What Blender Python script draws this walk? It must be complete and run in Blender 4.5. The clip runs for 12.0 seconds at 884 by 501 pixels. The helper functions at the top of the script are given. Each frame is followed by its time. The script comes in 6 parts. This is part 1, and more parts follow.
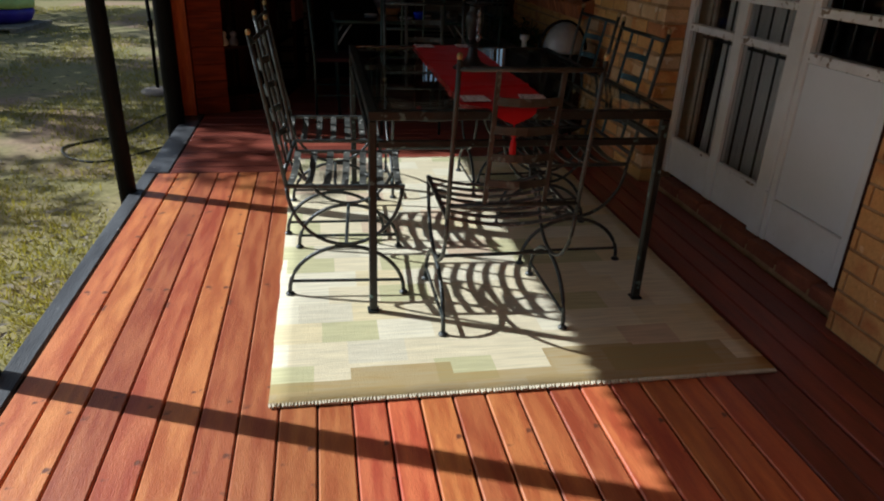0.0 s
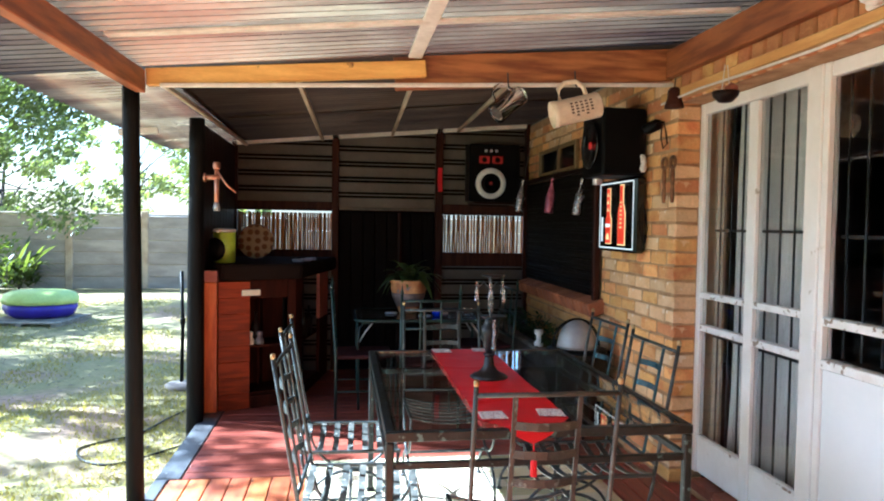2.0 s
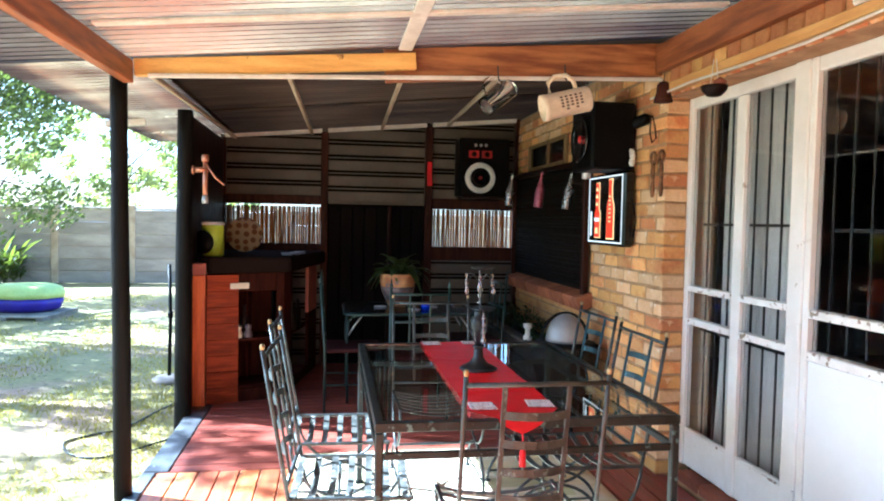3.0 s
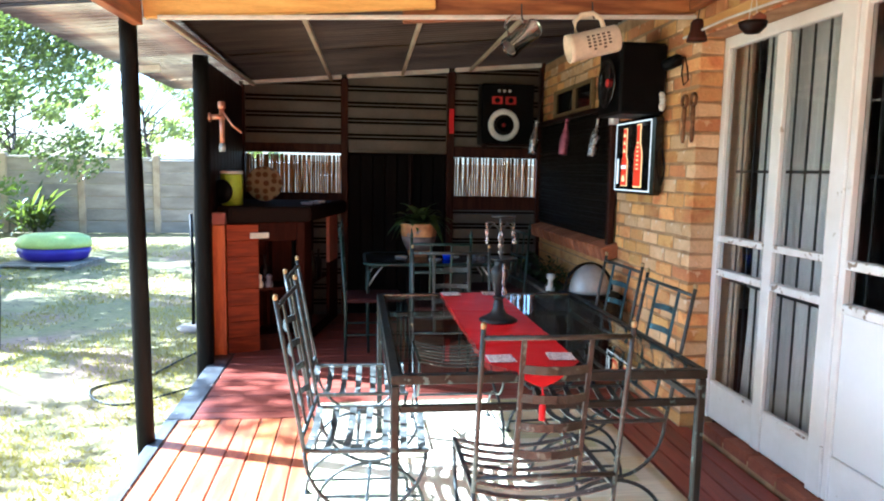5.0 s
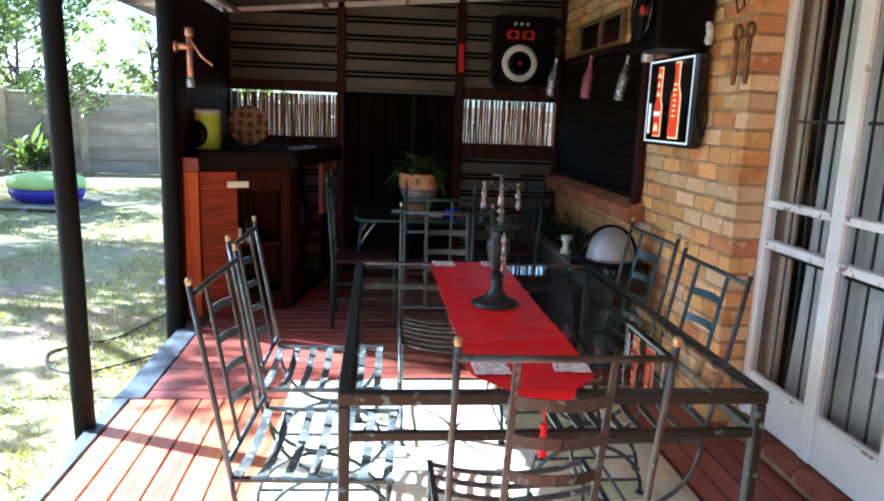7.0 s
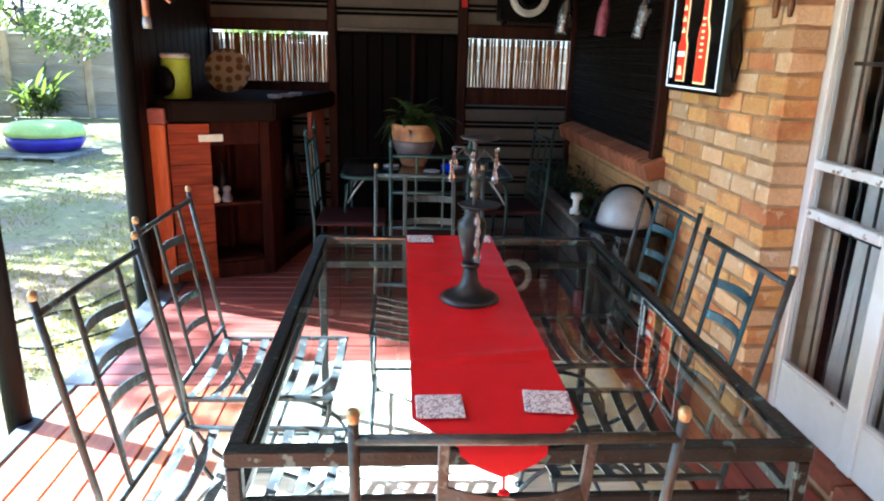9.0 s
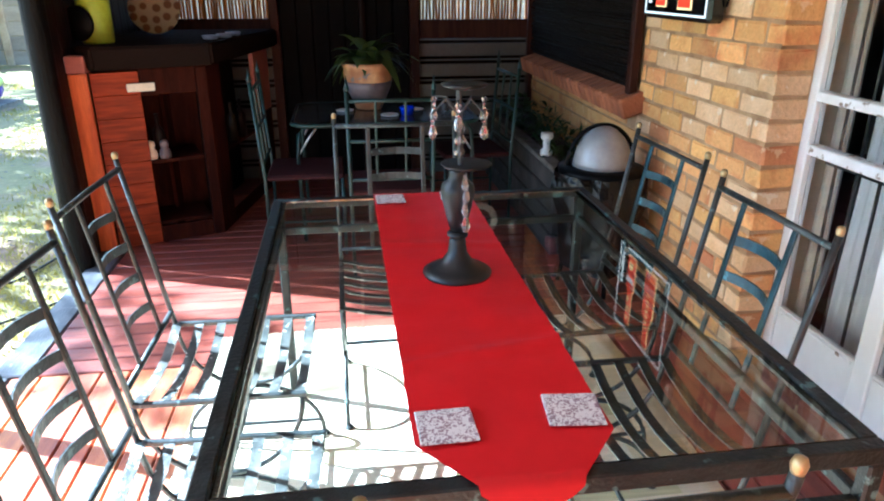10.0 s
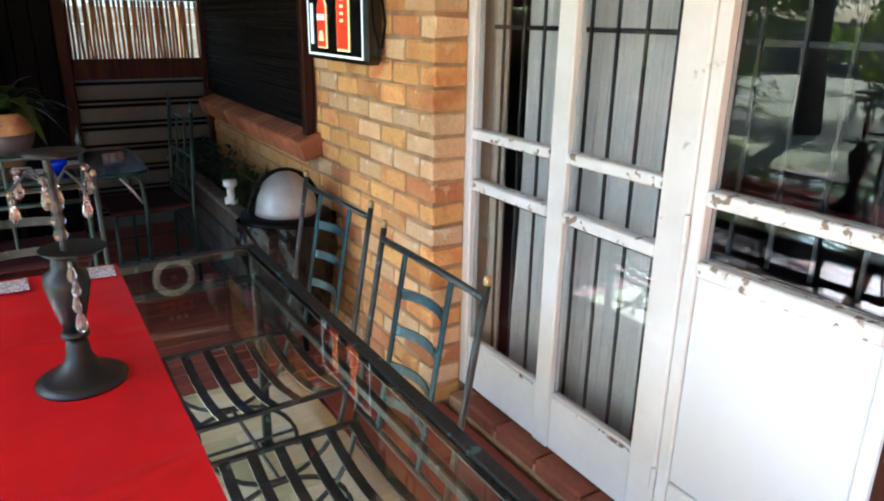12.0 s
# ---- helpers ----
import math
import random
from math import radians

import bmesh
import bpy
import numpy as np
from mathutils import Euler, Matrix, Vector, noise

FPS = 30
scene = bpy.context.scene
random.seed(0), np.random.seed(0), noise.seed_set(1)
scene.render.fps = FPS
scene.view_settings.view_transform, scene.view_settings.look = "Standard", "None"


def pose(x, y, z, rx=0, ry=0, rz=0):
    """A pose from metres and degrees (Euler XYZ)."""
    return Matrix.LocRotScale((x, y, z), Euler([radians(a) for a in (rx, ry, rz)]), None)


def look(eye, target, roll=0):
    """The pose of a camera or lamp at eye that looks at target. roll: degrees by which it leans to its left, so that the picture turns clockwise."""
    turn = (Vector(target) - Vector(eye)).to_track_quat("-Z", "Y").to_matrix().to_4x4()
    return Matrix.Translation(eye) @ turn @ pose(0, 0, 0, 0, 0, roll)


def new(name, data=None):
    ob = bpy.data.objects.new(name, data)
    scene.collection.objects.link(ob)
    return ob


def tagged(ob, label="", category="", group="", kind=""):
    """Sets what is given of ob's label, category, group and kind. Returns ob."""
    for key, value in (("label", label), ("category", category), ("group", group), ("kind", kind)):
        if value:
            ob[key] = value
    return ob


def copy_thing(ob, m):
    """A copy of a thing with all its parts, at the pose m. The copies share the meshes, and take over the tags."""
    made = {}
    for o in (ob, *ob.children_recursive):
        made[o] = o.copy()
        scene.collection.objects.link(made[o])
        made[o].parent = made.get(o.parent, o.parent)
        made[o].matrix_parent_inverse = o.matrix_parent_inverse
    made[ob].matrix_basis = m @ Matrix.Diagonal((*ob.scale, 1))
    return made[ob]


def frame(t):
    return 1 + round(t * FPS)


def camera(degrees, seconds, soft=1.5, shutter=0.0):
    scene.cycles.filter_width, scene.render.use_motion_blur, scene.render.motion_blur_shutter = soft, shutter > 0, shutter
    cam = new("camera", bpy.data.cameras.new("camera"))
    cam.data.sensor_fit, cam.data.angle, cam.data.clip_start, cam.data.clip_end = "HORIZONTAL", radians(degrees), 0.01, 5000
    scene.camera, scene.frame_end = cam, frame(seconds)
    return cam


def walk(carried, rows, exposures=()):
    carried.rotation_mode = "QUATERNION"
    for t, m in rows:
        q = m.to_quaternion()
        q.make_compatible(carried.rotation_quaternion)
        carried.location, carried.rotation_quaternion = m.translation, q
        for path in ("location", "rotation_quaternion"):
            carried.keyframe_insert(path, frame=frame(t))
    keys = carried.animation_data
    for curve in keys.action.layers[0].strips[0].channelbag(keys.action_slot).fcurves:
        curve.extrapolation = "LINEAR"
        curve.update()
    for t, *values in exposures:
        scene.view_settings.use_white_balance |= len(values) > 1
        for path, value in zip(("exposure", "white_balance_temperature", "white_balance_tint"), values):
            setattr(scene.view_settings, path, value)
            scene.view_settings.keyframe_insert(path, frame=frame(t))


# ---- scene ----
cam = camera(65.4, 12.0, soft=2.0)
PATH = [
    (0, (-0.056, -0.01, 1.268), (0.27, 1.78, 0.438), 2.2),
    (0.5, (-0.038, -0.013, 1.316), (0.278, 1.867, 0.712), 0.8),
    (1, (-0.061, -0.021, 1.377), (0.211, 1.916, 0.962), 1.1),
    (1.5, (-0.05, 0.0, 1.404), (0.207, 1.973, 1.209), 1.3),
    (2, (-0.053, 0.01, 1.415), (0.23, 1.989, 1.342), 0.9),
    (2.5, (-0.055, 0.002, 1.401), (0.257, 1.976, 1.322), 1.2),
    (4.3, (-0.062, 0.031, 1.396), (0.25, 2.003, 1.282), 1.0),
    (4.5, (-0.056, 0.033, 1.393), (0.235, 2.007, 1.251), 0.9),
    (5, (-0.021, 0.097, 1.386), (0.225, 2.068, 1.157), 1.0),
    (5.5, (0.059, 0.234, 1.387), (0.295, 2.195, 1.076), 0.9),
    (6, (0.158, 0.327, 1.398), (0.273, 2.29, 1.034), -0.4),
    (6.5, (0.171, 0.479, 1.389), (0.35, 2.429, 0.982), 0.5),
    (6.7, (0.153, 0.566, 1.382), (0.362, 2.518, 0.997), 1.8),
    (8.3, (0.37, 0.992, 1.442), (0.498, 2.921, 0.927), 1.3),
    (8.5, (0.395, 1.021, 1.435), (0.51, 2.942, 0.89), 1.3),
    (9, (0.382, 1.138, 1.414), (0.508, 3.056, 0.859), 1.5),
    (9.5, (0.313, 1.305, 1.414), (0.56, 3.177, 0.756), 1.4),
    (10, (0.331, 1.422, 1.412), (0.589, 3.267, 0.683), -0.0),
    (10.5, (0.461, 1.525, 1.41), (0.639, 3.353, 0.618), 0.6),
    (11, (0.576, 1.582, 1.409), (0.962, 3.382, 0.627), 0.5),
    (11.5, (0.559, 1.571, 1.428), (1.305, 3.289, 0.727), 0.1),
    (12, (0.548, 1.557, 1.434), (1.542, 3.171, 0.795), 0.9),
]
EXPOSURES = [(0.0, 0.1, 5600, 5), (0.7, 0.25, 5600, 3), (1.0, 0.92, 5400, 2), (1.2, 1.45, 5200, 2), (1.6, 2.4, 4750, 1), (2.0, 2.95, 4650, 1), (2.5, 3.3, 4550, 1), (4.5, 3.34, 4550, 1), (5.5, 3.18, 4500, 2), (6.0, 3.15, 4480, 2), (6.5, 2.92, 4480, 2), (8.5, 3.43, 4500, 1), (10.5, 3.55, 4520, 0), (11.0, 3.85, 4560, -2), (11.5, 3.76, 4620, -2), (12.0, 3.45, 4700, -2)]
walk(cam, [(t, look(eye, target, roll)) for t, eye, target, roll in PATH], EXPOSURES)

# ---- light ----
SUN_EL = 38.0
SUN_AZ = Vector((-0.926, 0.377, 0)).normalized()
world = bpy.data.worlds.new("sky")
scene.world = world
world.use_nodes = True
wn = world.node_tree.nodes
sky = wn.new("ShaderNodeTexSky")
sky.sky_type = "NISHITA"
sky.sun_disc = False
sky.sun_elevation = radians(SUN_EL)
sky.sun_rotation = radians(292)
sky.dust_density = 2.5
wn["Background"].inputs[1].default_value = 0.07
world.node_tree.links.new(sky.outputs[0], wn["Background"].inputs[0])
sun_data = bpy.data.lights.new("sun", "SUN")
sun_data.energy = 5.0
sun_data.angle = radians(0.6)
sun_data.color = (1.0, 0.95, 0.87)
sun = new("sun", sun_data)
sun_way = SUN_AZ * math.cos(radians(SUN_EL)) + Vector((0, 0, math.sin(radians(SUN_EL))))
sun.matrix_world = look(sun_way * 40, (0, 0, 0))


# ---- materials ----
def mat(name, color, rough=0.6, metal=0.0, second=None, scale=6.0, stretch=(1, 1, 1), amount=0.5, bump=0.15,
        fine=40.0, rand=0.0, third=None, spec=0.5, wear=0.0, wear_color=(0.5, 0.45, 0.4), grit=0.2, hue=0.0, rvar=0.12):
    """Colour noise at two scales, fine relief, and a shade that differs from object to object."""
    m = bpy.data.materials.new(name)
    m.use_nodes = True
    nt = m.node_tree
    n, l = nt.nodes, nt.links
    b = n["Principled BSDF"]
    b.inputs["Roughness"].default_value = rough
    b.inputs["Metallic"].default_value = metal
    b.inputs["Specular IOR Level"].default_value = spec
    co = n.new("ShaderNodeTexCoord")
    mp = n.new("ShaderNodeMapping")
    mp.inputs["Scale"].default_value = stretch
    info = n.new("ShaderNodeObjectInfo")
    shift = n.new("ShaderNodeVectorMath")
    shift.operation = "ADD"
    off = n.new("ShaderNodeMath")
    off.operation = "MULTIPLY"
    off.inputs[1].default_value = 37.0
    l.new(info.outputs["Random"], off.inputs[0])
    l.new(co.outputs["Object"], shift.inputs[0])
    l.new(off.outputs[0], shift.inputs[1])
    l.new(shift.outputs[0], mp.inputs[0])
    big = n.new("ShaderNodeTexNoise")
    big.inputs["Scale"].default_value = scale
    big.inputs["Detail"].default_value = 6
    l.new(mp.outputs[0], big.inputs["Vector"])
    small = n.new("ShaderNodeTexNoise")
    small.inputs["Scale"].default_value = fine
    small.inputs["Detail"].default_value = 4
    l.new(mp.outputs[0], small.inputs["Vector"])
    ramp = n.new("ShaderNodeValToRGB")
    ramp.color_ramp.elements[0].position = 0.5 - 0.25 * max(0.2, 1 - amount)
    ramp.color_ramp.elements[1].position = 0.5 + 0.25 * max(0.2, 1 - amount)
    second = second or tuple(c * 0.72 for c in color)
    ramp.color_ramp.elements[0].color = (*second, 1)
    ramp.color_ramp.elements[1].color = (*color, 1)
    if third:
        e = ramp.color_ramp.elements.new(0.5)
        e.color = (*third, 1)
    l.new(big.outputs["Fac"], ramp.inputs[0])
    hsv = n.new("ShaderNodeHueSaturation")
    l.new(ramp.outputs[0], hsv.inputs["Color"])
    tone = n.new("ShaderNodeMapRange")
    tone.inputs["To Min"].default_value, tone.inputs["To Max"].default_value = 1 - rand, 1 + rand
    l.new(info.outputs["Random"], tone.inputs["Value"])
    grain = n.new("ShaderNodeMapRange")
    grain.inputs["To Min"].default_value, grain.inputs["To Max"].default_value = 1 - grit, 1 + grit
    l.new(small.outputs["Fac"], grain.inputs["Value"])
    if hue:
        tint = n.new("ShaderNodeMapRange")
        tint.inputs["To Min"].default_value, tint.inputs["To Max"].default_value = 0.5 - hue, 0.5 + hue
        wh = n.new("ShaderNodeTexWhiteNoise")
        wh.noise_dimensions = "1D"
        l.new(info.outputs["Random"], wh.inputs["W"])
        l.new(wh.outputs["Value"], tint.inputs["Value"])
        l.new(tint.outputs[0], hsv.inputs["Hue"])
    mul = n.new("ShaderNodeMath")
    mul.operation = "MULTIPLY"
    l.new(tone.outputs[0], mul.inputs[0])
    l.new(grain.outputs[0], mul.inputs[1])
    l.new(mul.outputs[0], hsv.inputs["Value"])
    last = hsv.outputs[0]
    if wear:
        wn_ = n.new("ShaderNodeTexNoise")
        wn_.inputs["Scale"].default_value = scale * 2.3
        wn_.inputs["Detail"].default_value = 8
        l.new(co.outputs["Object"], wn_.inputs["Vector"])
        wr = n.new("ShaderNodeMapRange")
        wr.inputs["From Min"].default_value, wr.inputs["From Max"].default_value = 0.66 - wear * 0.2, 0.7 - wear * 0.2
        l.new(wn_.outputs["Fac"], wr.inputs["Value"])
        mx = n.new("ShaderNodeMix")
        mx.data_type = "RGBA"
        l.new(wr.outputs[0], mx.inputs["Factor"])
        l.new(last, mx.inputs[6])
        mx.inputs[7].default_value = (*wear_color, 1)
        last = mx.outputs[2]
    l.new(last, b.inputs["Base Color"])
    rr = n.new("ShaderNodeMapRange")
    rr.inputs["To Min"].default_value, rr.inputs["To Max"].default_value = max(0.02, rough - rvar), min(1, rough + rvar)
    l.new(big.outputs["Fac"], rr.inputs["Value"])
    l.new(rr.outputs[0], b.inputs["Roughness"])
    bp = n.new("ShaderNodeBump")
    bp.inputs["Strength"].default_value = bump
    bp.inputs["Distance"].default_value = 0.01
    l.new(small.outputs["Fac"], bp.inputs["Height"])
    l.new(bp.outputs[0], b.inputs["Normal"])
    return m


def glass(name, tint=(0.93, 0.97, 0.95), rough=0.0, ior=1.45):
    m = bpy.data.materials.new(name)
    m.use_nodes = True
    b = m.node_tree.nodes["Principled BSDF"]
    b.inputs["Base Color"].default_value = (*tint, 1)
    b.inputs["Transmission Weight"].default_value = 1
    b.inputs["Roughness"].default_value = rough
    b.inputs["IOR"].default_value = ior
    return m


def emit(name, color, strength):
    m = bpy.data.materials.new(name)
    m.use_nodes = True
    b = m.node_tree.nodes["Principled BSDF"]
    b.inputs["Base Color"].default_value = (*color, 1)
    b.inputs["Emission Color"].default_value = (*color, 1)
    b.inputs["Emission Strength"].default_value = strength
    return m


def leafy(name, color, second, scale=2.5, glow=0.35):
    m = mat(name, color, 0.5, second=second, scale=scale, amount=0.4, bump=0.1, rand=0.15)
    b = m.node_tree.nodes["Principled BSDF"]
    tr = m.node_tree.nodes.new("ShaderNodeBsdfTranslucent")
    tr.inputs[0].default_value = (color[0] * 2.0, color[1] * 2.0, color[2] * 0.8, 1)
    mx = m.node_tree.nodes.new("ShaderNodeMixShader")
    mx.inputs[0].default_value = glow
    m.node_tree.links.new(b.outputs[0], mx.inputs[1])
    m.node_tree.links.new(tr.outputs[0], mx.inputs[2])
    m.node_tree.links.new(mx.outputs[0], m.node_tree.nodes["Material Output"].inputs[0])
    return m


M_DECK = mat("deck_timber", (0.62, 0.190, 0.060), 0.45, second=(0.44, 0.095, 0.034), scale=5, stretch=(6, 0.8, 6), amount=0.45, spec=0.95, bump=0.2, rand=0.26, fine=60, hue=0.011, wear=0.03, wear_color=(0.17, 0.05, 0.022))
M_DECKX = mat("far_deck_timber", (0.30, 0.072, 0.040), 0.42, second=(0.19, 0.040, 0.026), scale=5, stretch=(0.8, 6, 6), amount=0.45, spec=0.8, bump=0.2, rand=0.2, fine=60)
# same decking, darkened so its colour carries the shade along the house wall
M_DECKSHADE = mat("shaded_deck_timber", (0.27, 0.060, 0.042), 0.42, second=(0.18, 0.036, 0.028), scale=5, stretch=(6, 0.8, 6), amount=0.45, spec=0.6, bump=0.2, rand=0.22, fine=60)
M_EDGE = mat("grey_edge_timber", (0.11, 0.115, 0.125), 0.5, second=(0.07, 0.072, 0.08), scale=4, stretch=(4, 0.7, 4), bump=0.25, wear=0.1, wear_color=(0.35, 0.34, 0.33))
M_DARKEARTH = mat("dark_earth", (0.04, 0.03, 0.025), 0.95)
M_BRICK = mat("face_brick", (0.76, 0.39, 0.125), 0.85, second=(0.60, 0.245, 0.075), third=(0.76, 0.43, 0.15), scale=7, amount=0.3, bump=0.6, fine=70, rand=0.22, hue=0.008, wear=0.04, wear_color=(0.78, 0.52, 0.28))
M_BRICKP = mat("pale_face_brick", (0.78, 0.56, 0.33), 0.85, second=(0.68, 0.42, 0.20), scale=7, amount=0.3, bump=0.6, fine=70, rand=0.16, wear=0.16, wear_color=(0.80, 0.66, 0.48))
M_BRICKR = mat("red_face_brick", (0.64, 0.29, 0.11), 0.85, second=(0.50, 0.19, 0.075), scale=7, amount=0.3, bump=0.6, fine=70, rand=0.2, wear=0.04, wear_color=(0.70, 0.44, 0.24))
M_MORTAR = mat("mortar", (0.46, 0.29, 0.15), 0.95, second=(0.30, 0.17, 0.08), scale=10, bump=0.5, fine=90)
M_TERRA = mat("terracotta_step", (0.30, 0.095, 0.045), 0.7, second=(0.19, 0.05, 0.026), scale=6, bump=0.4, fine=50, rand=0.2)
M_WHITE = mat("chipped_white_paint", (0.86, 0.87, 0.88), 0.45, second=(0.80, 0.80, 0.79), scale=5, bump=0.08, fine=30, grit=0.04, wear=-0.12, wear_color=(0.45, 0.42, 0.37))
M_CHIP = mat("flaking_white_paint", (0.88, 0.89, 0.90), 0.5, second=(0.80, 0.80, 0.79), scale=13, bump=0.15, fine=60, grit=0.06, wear=0.36, wear_color=(0.28, 0.22, 0.17))
M_PANEL = mat("white_panel", (0.84, 0.87, 0.91), 0.4, second=(0.81, 0.84, 0.88), scale=2, bump=0.02, grit=0.02)
M_BEAM = mat("honey_timber", (0.72, 0.45, 0.11), 0.5, wear=0.10, wear_color=(0.16, 0.06, 0.02), second=(0.60, 0.33, 0.07), scale=4, stretch=(0.8, 7, 7), amount=0.5, bump=0.15, rand=0.2)
M_BEAMY = mat("orange_timber", (0.33, 0.115, 0.032), 0.5, second=(0.15, 0.045, 0.015), scale=4, stretch=(7, 0.8, 7), amount=0.5, bump=0.15, rand=0.15)
M_BEAMX = mat("orange_cross_timber", (0.44, 0.18, 0.05), 0.5, second=(0.20, 0.065, 0.02), scale=4, stretch=(0.8, 7, 7), amount=0.5, bump=0.15)
# seat strips: faded paint, lightened further to hold the sun's glare
M_SLAT = mat("faded_sunlit_strip", (0.15, 0.15, 0.135), 0.35, 0.1, second=(0.06, 0.064, 0.06), scale=14, bump=0.25, fine=110, wear=0.25, wear_color=(0.50, 0.50, 0.46), spec=0.7)
M_YELLOW = mat("yellow_painted_timber", (0.62, 0.36, 0.11), 0.5, second=(0.5, 0.26, 0.07), scale=4, stretch=(7, 0.8, 7), bump=0.15)
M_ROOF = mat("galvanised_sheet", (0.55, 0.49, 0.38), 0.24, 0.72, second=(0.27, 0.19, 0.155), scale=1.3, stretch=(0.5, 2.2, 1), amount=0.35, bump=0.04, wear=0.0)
# sheets over the bar: brown, much darker than the near roof
M_ROOFBROWN = mat("brown_roof_sheet", (0.080, 0.054, 0.032), 0.42, 0.0, second=(0.040, 0.024, 0.015), scale=2.2, stretch=(0.5, 3, 1), amount=0.4, bump=0.06, spec=0.35)
M_WALLSHEET = mat("grey_wall_sheet", (0.112, 0.097, 0.080), 0.5, 0.1, second=(0.066, 0.057, 0.048), scale=2, bump=0.08)
M_PURLIN = mat("pale_painted_timber", (0.74, 0.71, 0.67), 0.6, second=(0.62, 0.58, 0.53), scale=6, bump=0.2)
M_BATTEN = mat("tan_painted_timber", (0.52, 0.43, 0.31), 0.6, second=(0.42, 0.33, 0.23), scale=6, bump=0.2)
M_POLE = mat("black_creosoted_pole", (0.008, 0.0075, 0.007), 0.45, second=(0.004, 0.0035, 0.0035), scale=5, stretch=(4, 4, 0.5), bump=0.4, fine=40, spec=0.10)
M_DARKWOOD = mat("dark_stained_timber", (0.018, 0.006, 0.004), 0.5, second=(0.009, 0.003, 0.002), scale=5, stretch=(5, 5, 0.7), bump=0.25, rand=0.25, spec=0.12)
M_BROWNWOOD = mat("red_brown_timber", (0.050, 0.015, 0.008), 0.5, second=(0.026, 0.007, 0.005), scale=5, stretch=(5, 5, 0.7), bump=0.25, rand=0.2, spec=0.12)
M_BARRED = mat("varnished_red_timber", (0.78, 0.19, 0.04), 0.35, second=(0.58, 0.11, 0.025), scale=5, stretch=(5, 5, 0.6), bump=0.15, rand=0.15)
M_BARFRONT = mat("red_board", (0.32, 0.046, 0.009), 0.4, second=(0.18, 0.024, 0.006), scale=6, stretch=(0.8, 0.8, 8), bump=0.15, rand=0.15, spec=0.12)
M_SLAB = mat("near_black_slab", (0.014, 0.008, 0.006), 0.8, second=(0.014, 0.008, 0.006), scale=4, stretch=(1, 5, 5), bump=0.2, spec=0.04)
M_BAMBOO = leafy("bamboo_cane", (0.24, 0.115, 0.038), (0.07, 0.03, 0.011), 14, 0.25)
M_REED = mat("dark_reed", (0.012, 0.008, 0.006), 0.7, second=(0.006, 0.005, 0.004), scale=28, amount=0.7, bump=0.8, rand=0.5, spec=0.10)
M_IRON = mat("verdigris_iron", (0.046, 0.054, 0.055), 0.36, 0.1, second=(0.020, 0.024, 0.025), scale=16, amount=0.5, bump=0.25, fine=120, wear=0.16, wear_color=(0.10, 0.15, 0.15), spec=0.6)
M_IRONB = mat("teal_brushed_iron", (0.036, 0.095, 0.125), 0.36, 0.25, second=(0.018, 0.038, 0.048), scale=14, amount=0.5, bump=0.25, fine=120, wear=0.2, wear_color=(0.09, 0.24, 0.32))
M_TABLEIRON = mat("worn_table_iron", (0.020, 0.026, 0.027), 0.38, 0.0, second=(0.010, 0.012, 0.012), scale=12, bump=0.25, fine=110, wear=0.14, wear_color=(0.10, 0.17, 0.17), spec=0.35)
M_GREENIRON = mat("green_iron", (0.011, 0.036, 0.030), 0.4, 0.0, second=(0.006, 0.018, 0.016), scale=12, bump=0.2, fine=100)
M_BRASS = mat("brass", (0.50, 0.38, 0.19), 0.35, 0.6, second=(0.34, 0.24, 0.11), scale=30, bump=0.05)
M_GLASS = glass("clear_glass")
M_WINGLASS = glass("window_glass", (0.96, 0.97, 0.97))
M_CRYSTAL = glass("crystal_glass", (1.0, 1.0, 1.0), ior=1.6)
M_CRYSTAL.node_tree.nodes["Principled BSDF"].inputs["Transmission Weight"].default_value = 0.92
M_MUGGLASS = glass("mug_glass", (0.98, 0.98, 0.98))
M_BLUE = mat("cobalt_glaze", (0.012, 0.05, 0.85), 0.12, second=(0.008, 0.03, 0.6), bump=0.02)
M_RED = mat("red_satin", (0.63, 0.007, 0.012), 0.36, second=(0.56, 0.006, 0.010), scale=5, bump=0.14, fine=14, amount=0.2, grit=0.04, rvar=0.01, spec=0.3)
M_BLACKPAINT = mat("matt_black_paint", (0.009, 0.010, 0.012), 0.42, second=(0.009, 0.010, 0.012), scale=20, bump=0.06, fine=150)
M_BLACK = mat("black_plastic", (0.005, 0.005, 0.0055), 0.4, second=(0.0035, 0.0035, 0.004), scale=9, bump=0.1, spec=0.07)
M_GLOSS = mat("glossy_black", (0.008, 0.008, 0.009), 0.12, second=(0.006, 0.006, 0.006), bump=0.02)
M_CURTAIN = mat("grey_sheer_curtain", (0.88, 0.88, 0.88), 0.9, second=(0.82, 0.82, 0.82), scale=3, bump=0.2, fine=150)
M_CURTAIN2 = mat("beige_drape", (0.76, 0.71, 0.60), 0.9, second=(0.70, 0.64, 0.53), scale=3, bump=0.2, fine=150)
M_BAR = mat("dark_steel_bar", (0.06, 0.062, 0.066), 0.5, 0.2, bump=0.1)
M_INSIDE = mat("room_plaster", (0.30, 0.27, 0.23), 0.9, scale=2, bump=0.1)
M_CERAMIC = mat("cream_ceramic", (0.84, 0.74, 0.58), 0.4, second=(0.76, 0.64, 0.48), scale=8, bump=0.08)
M_INK = mat("brown_print", (0.09, 0.05, 0.03), 0.6)
M_STEEL = mat("brushed_aluminium", (0.66, 0.66, 0.67), 0.38, 0.55, second=(0.55, 0.55, 0.56), scale=5, bump=0.06)
M_SILVER = mat("silver_grey", (0.55, 0.55, 0.56), 0.35, 0.4, bump=0.05)
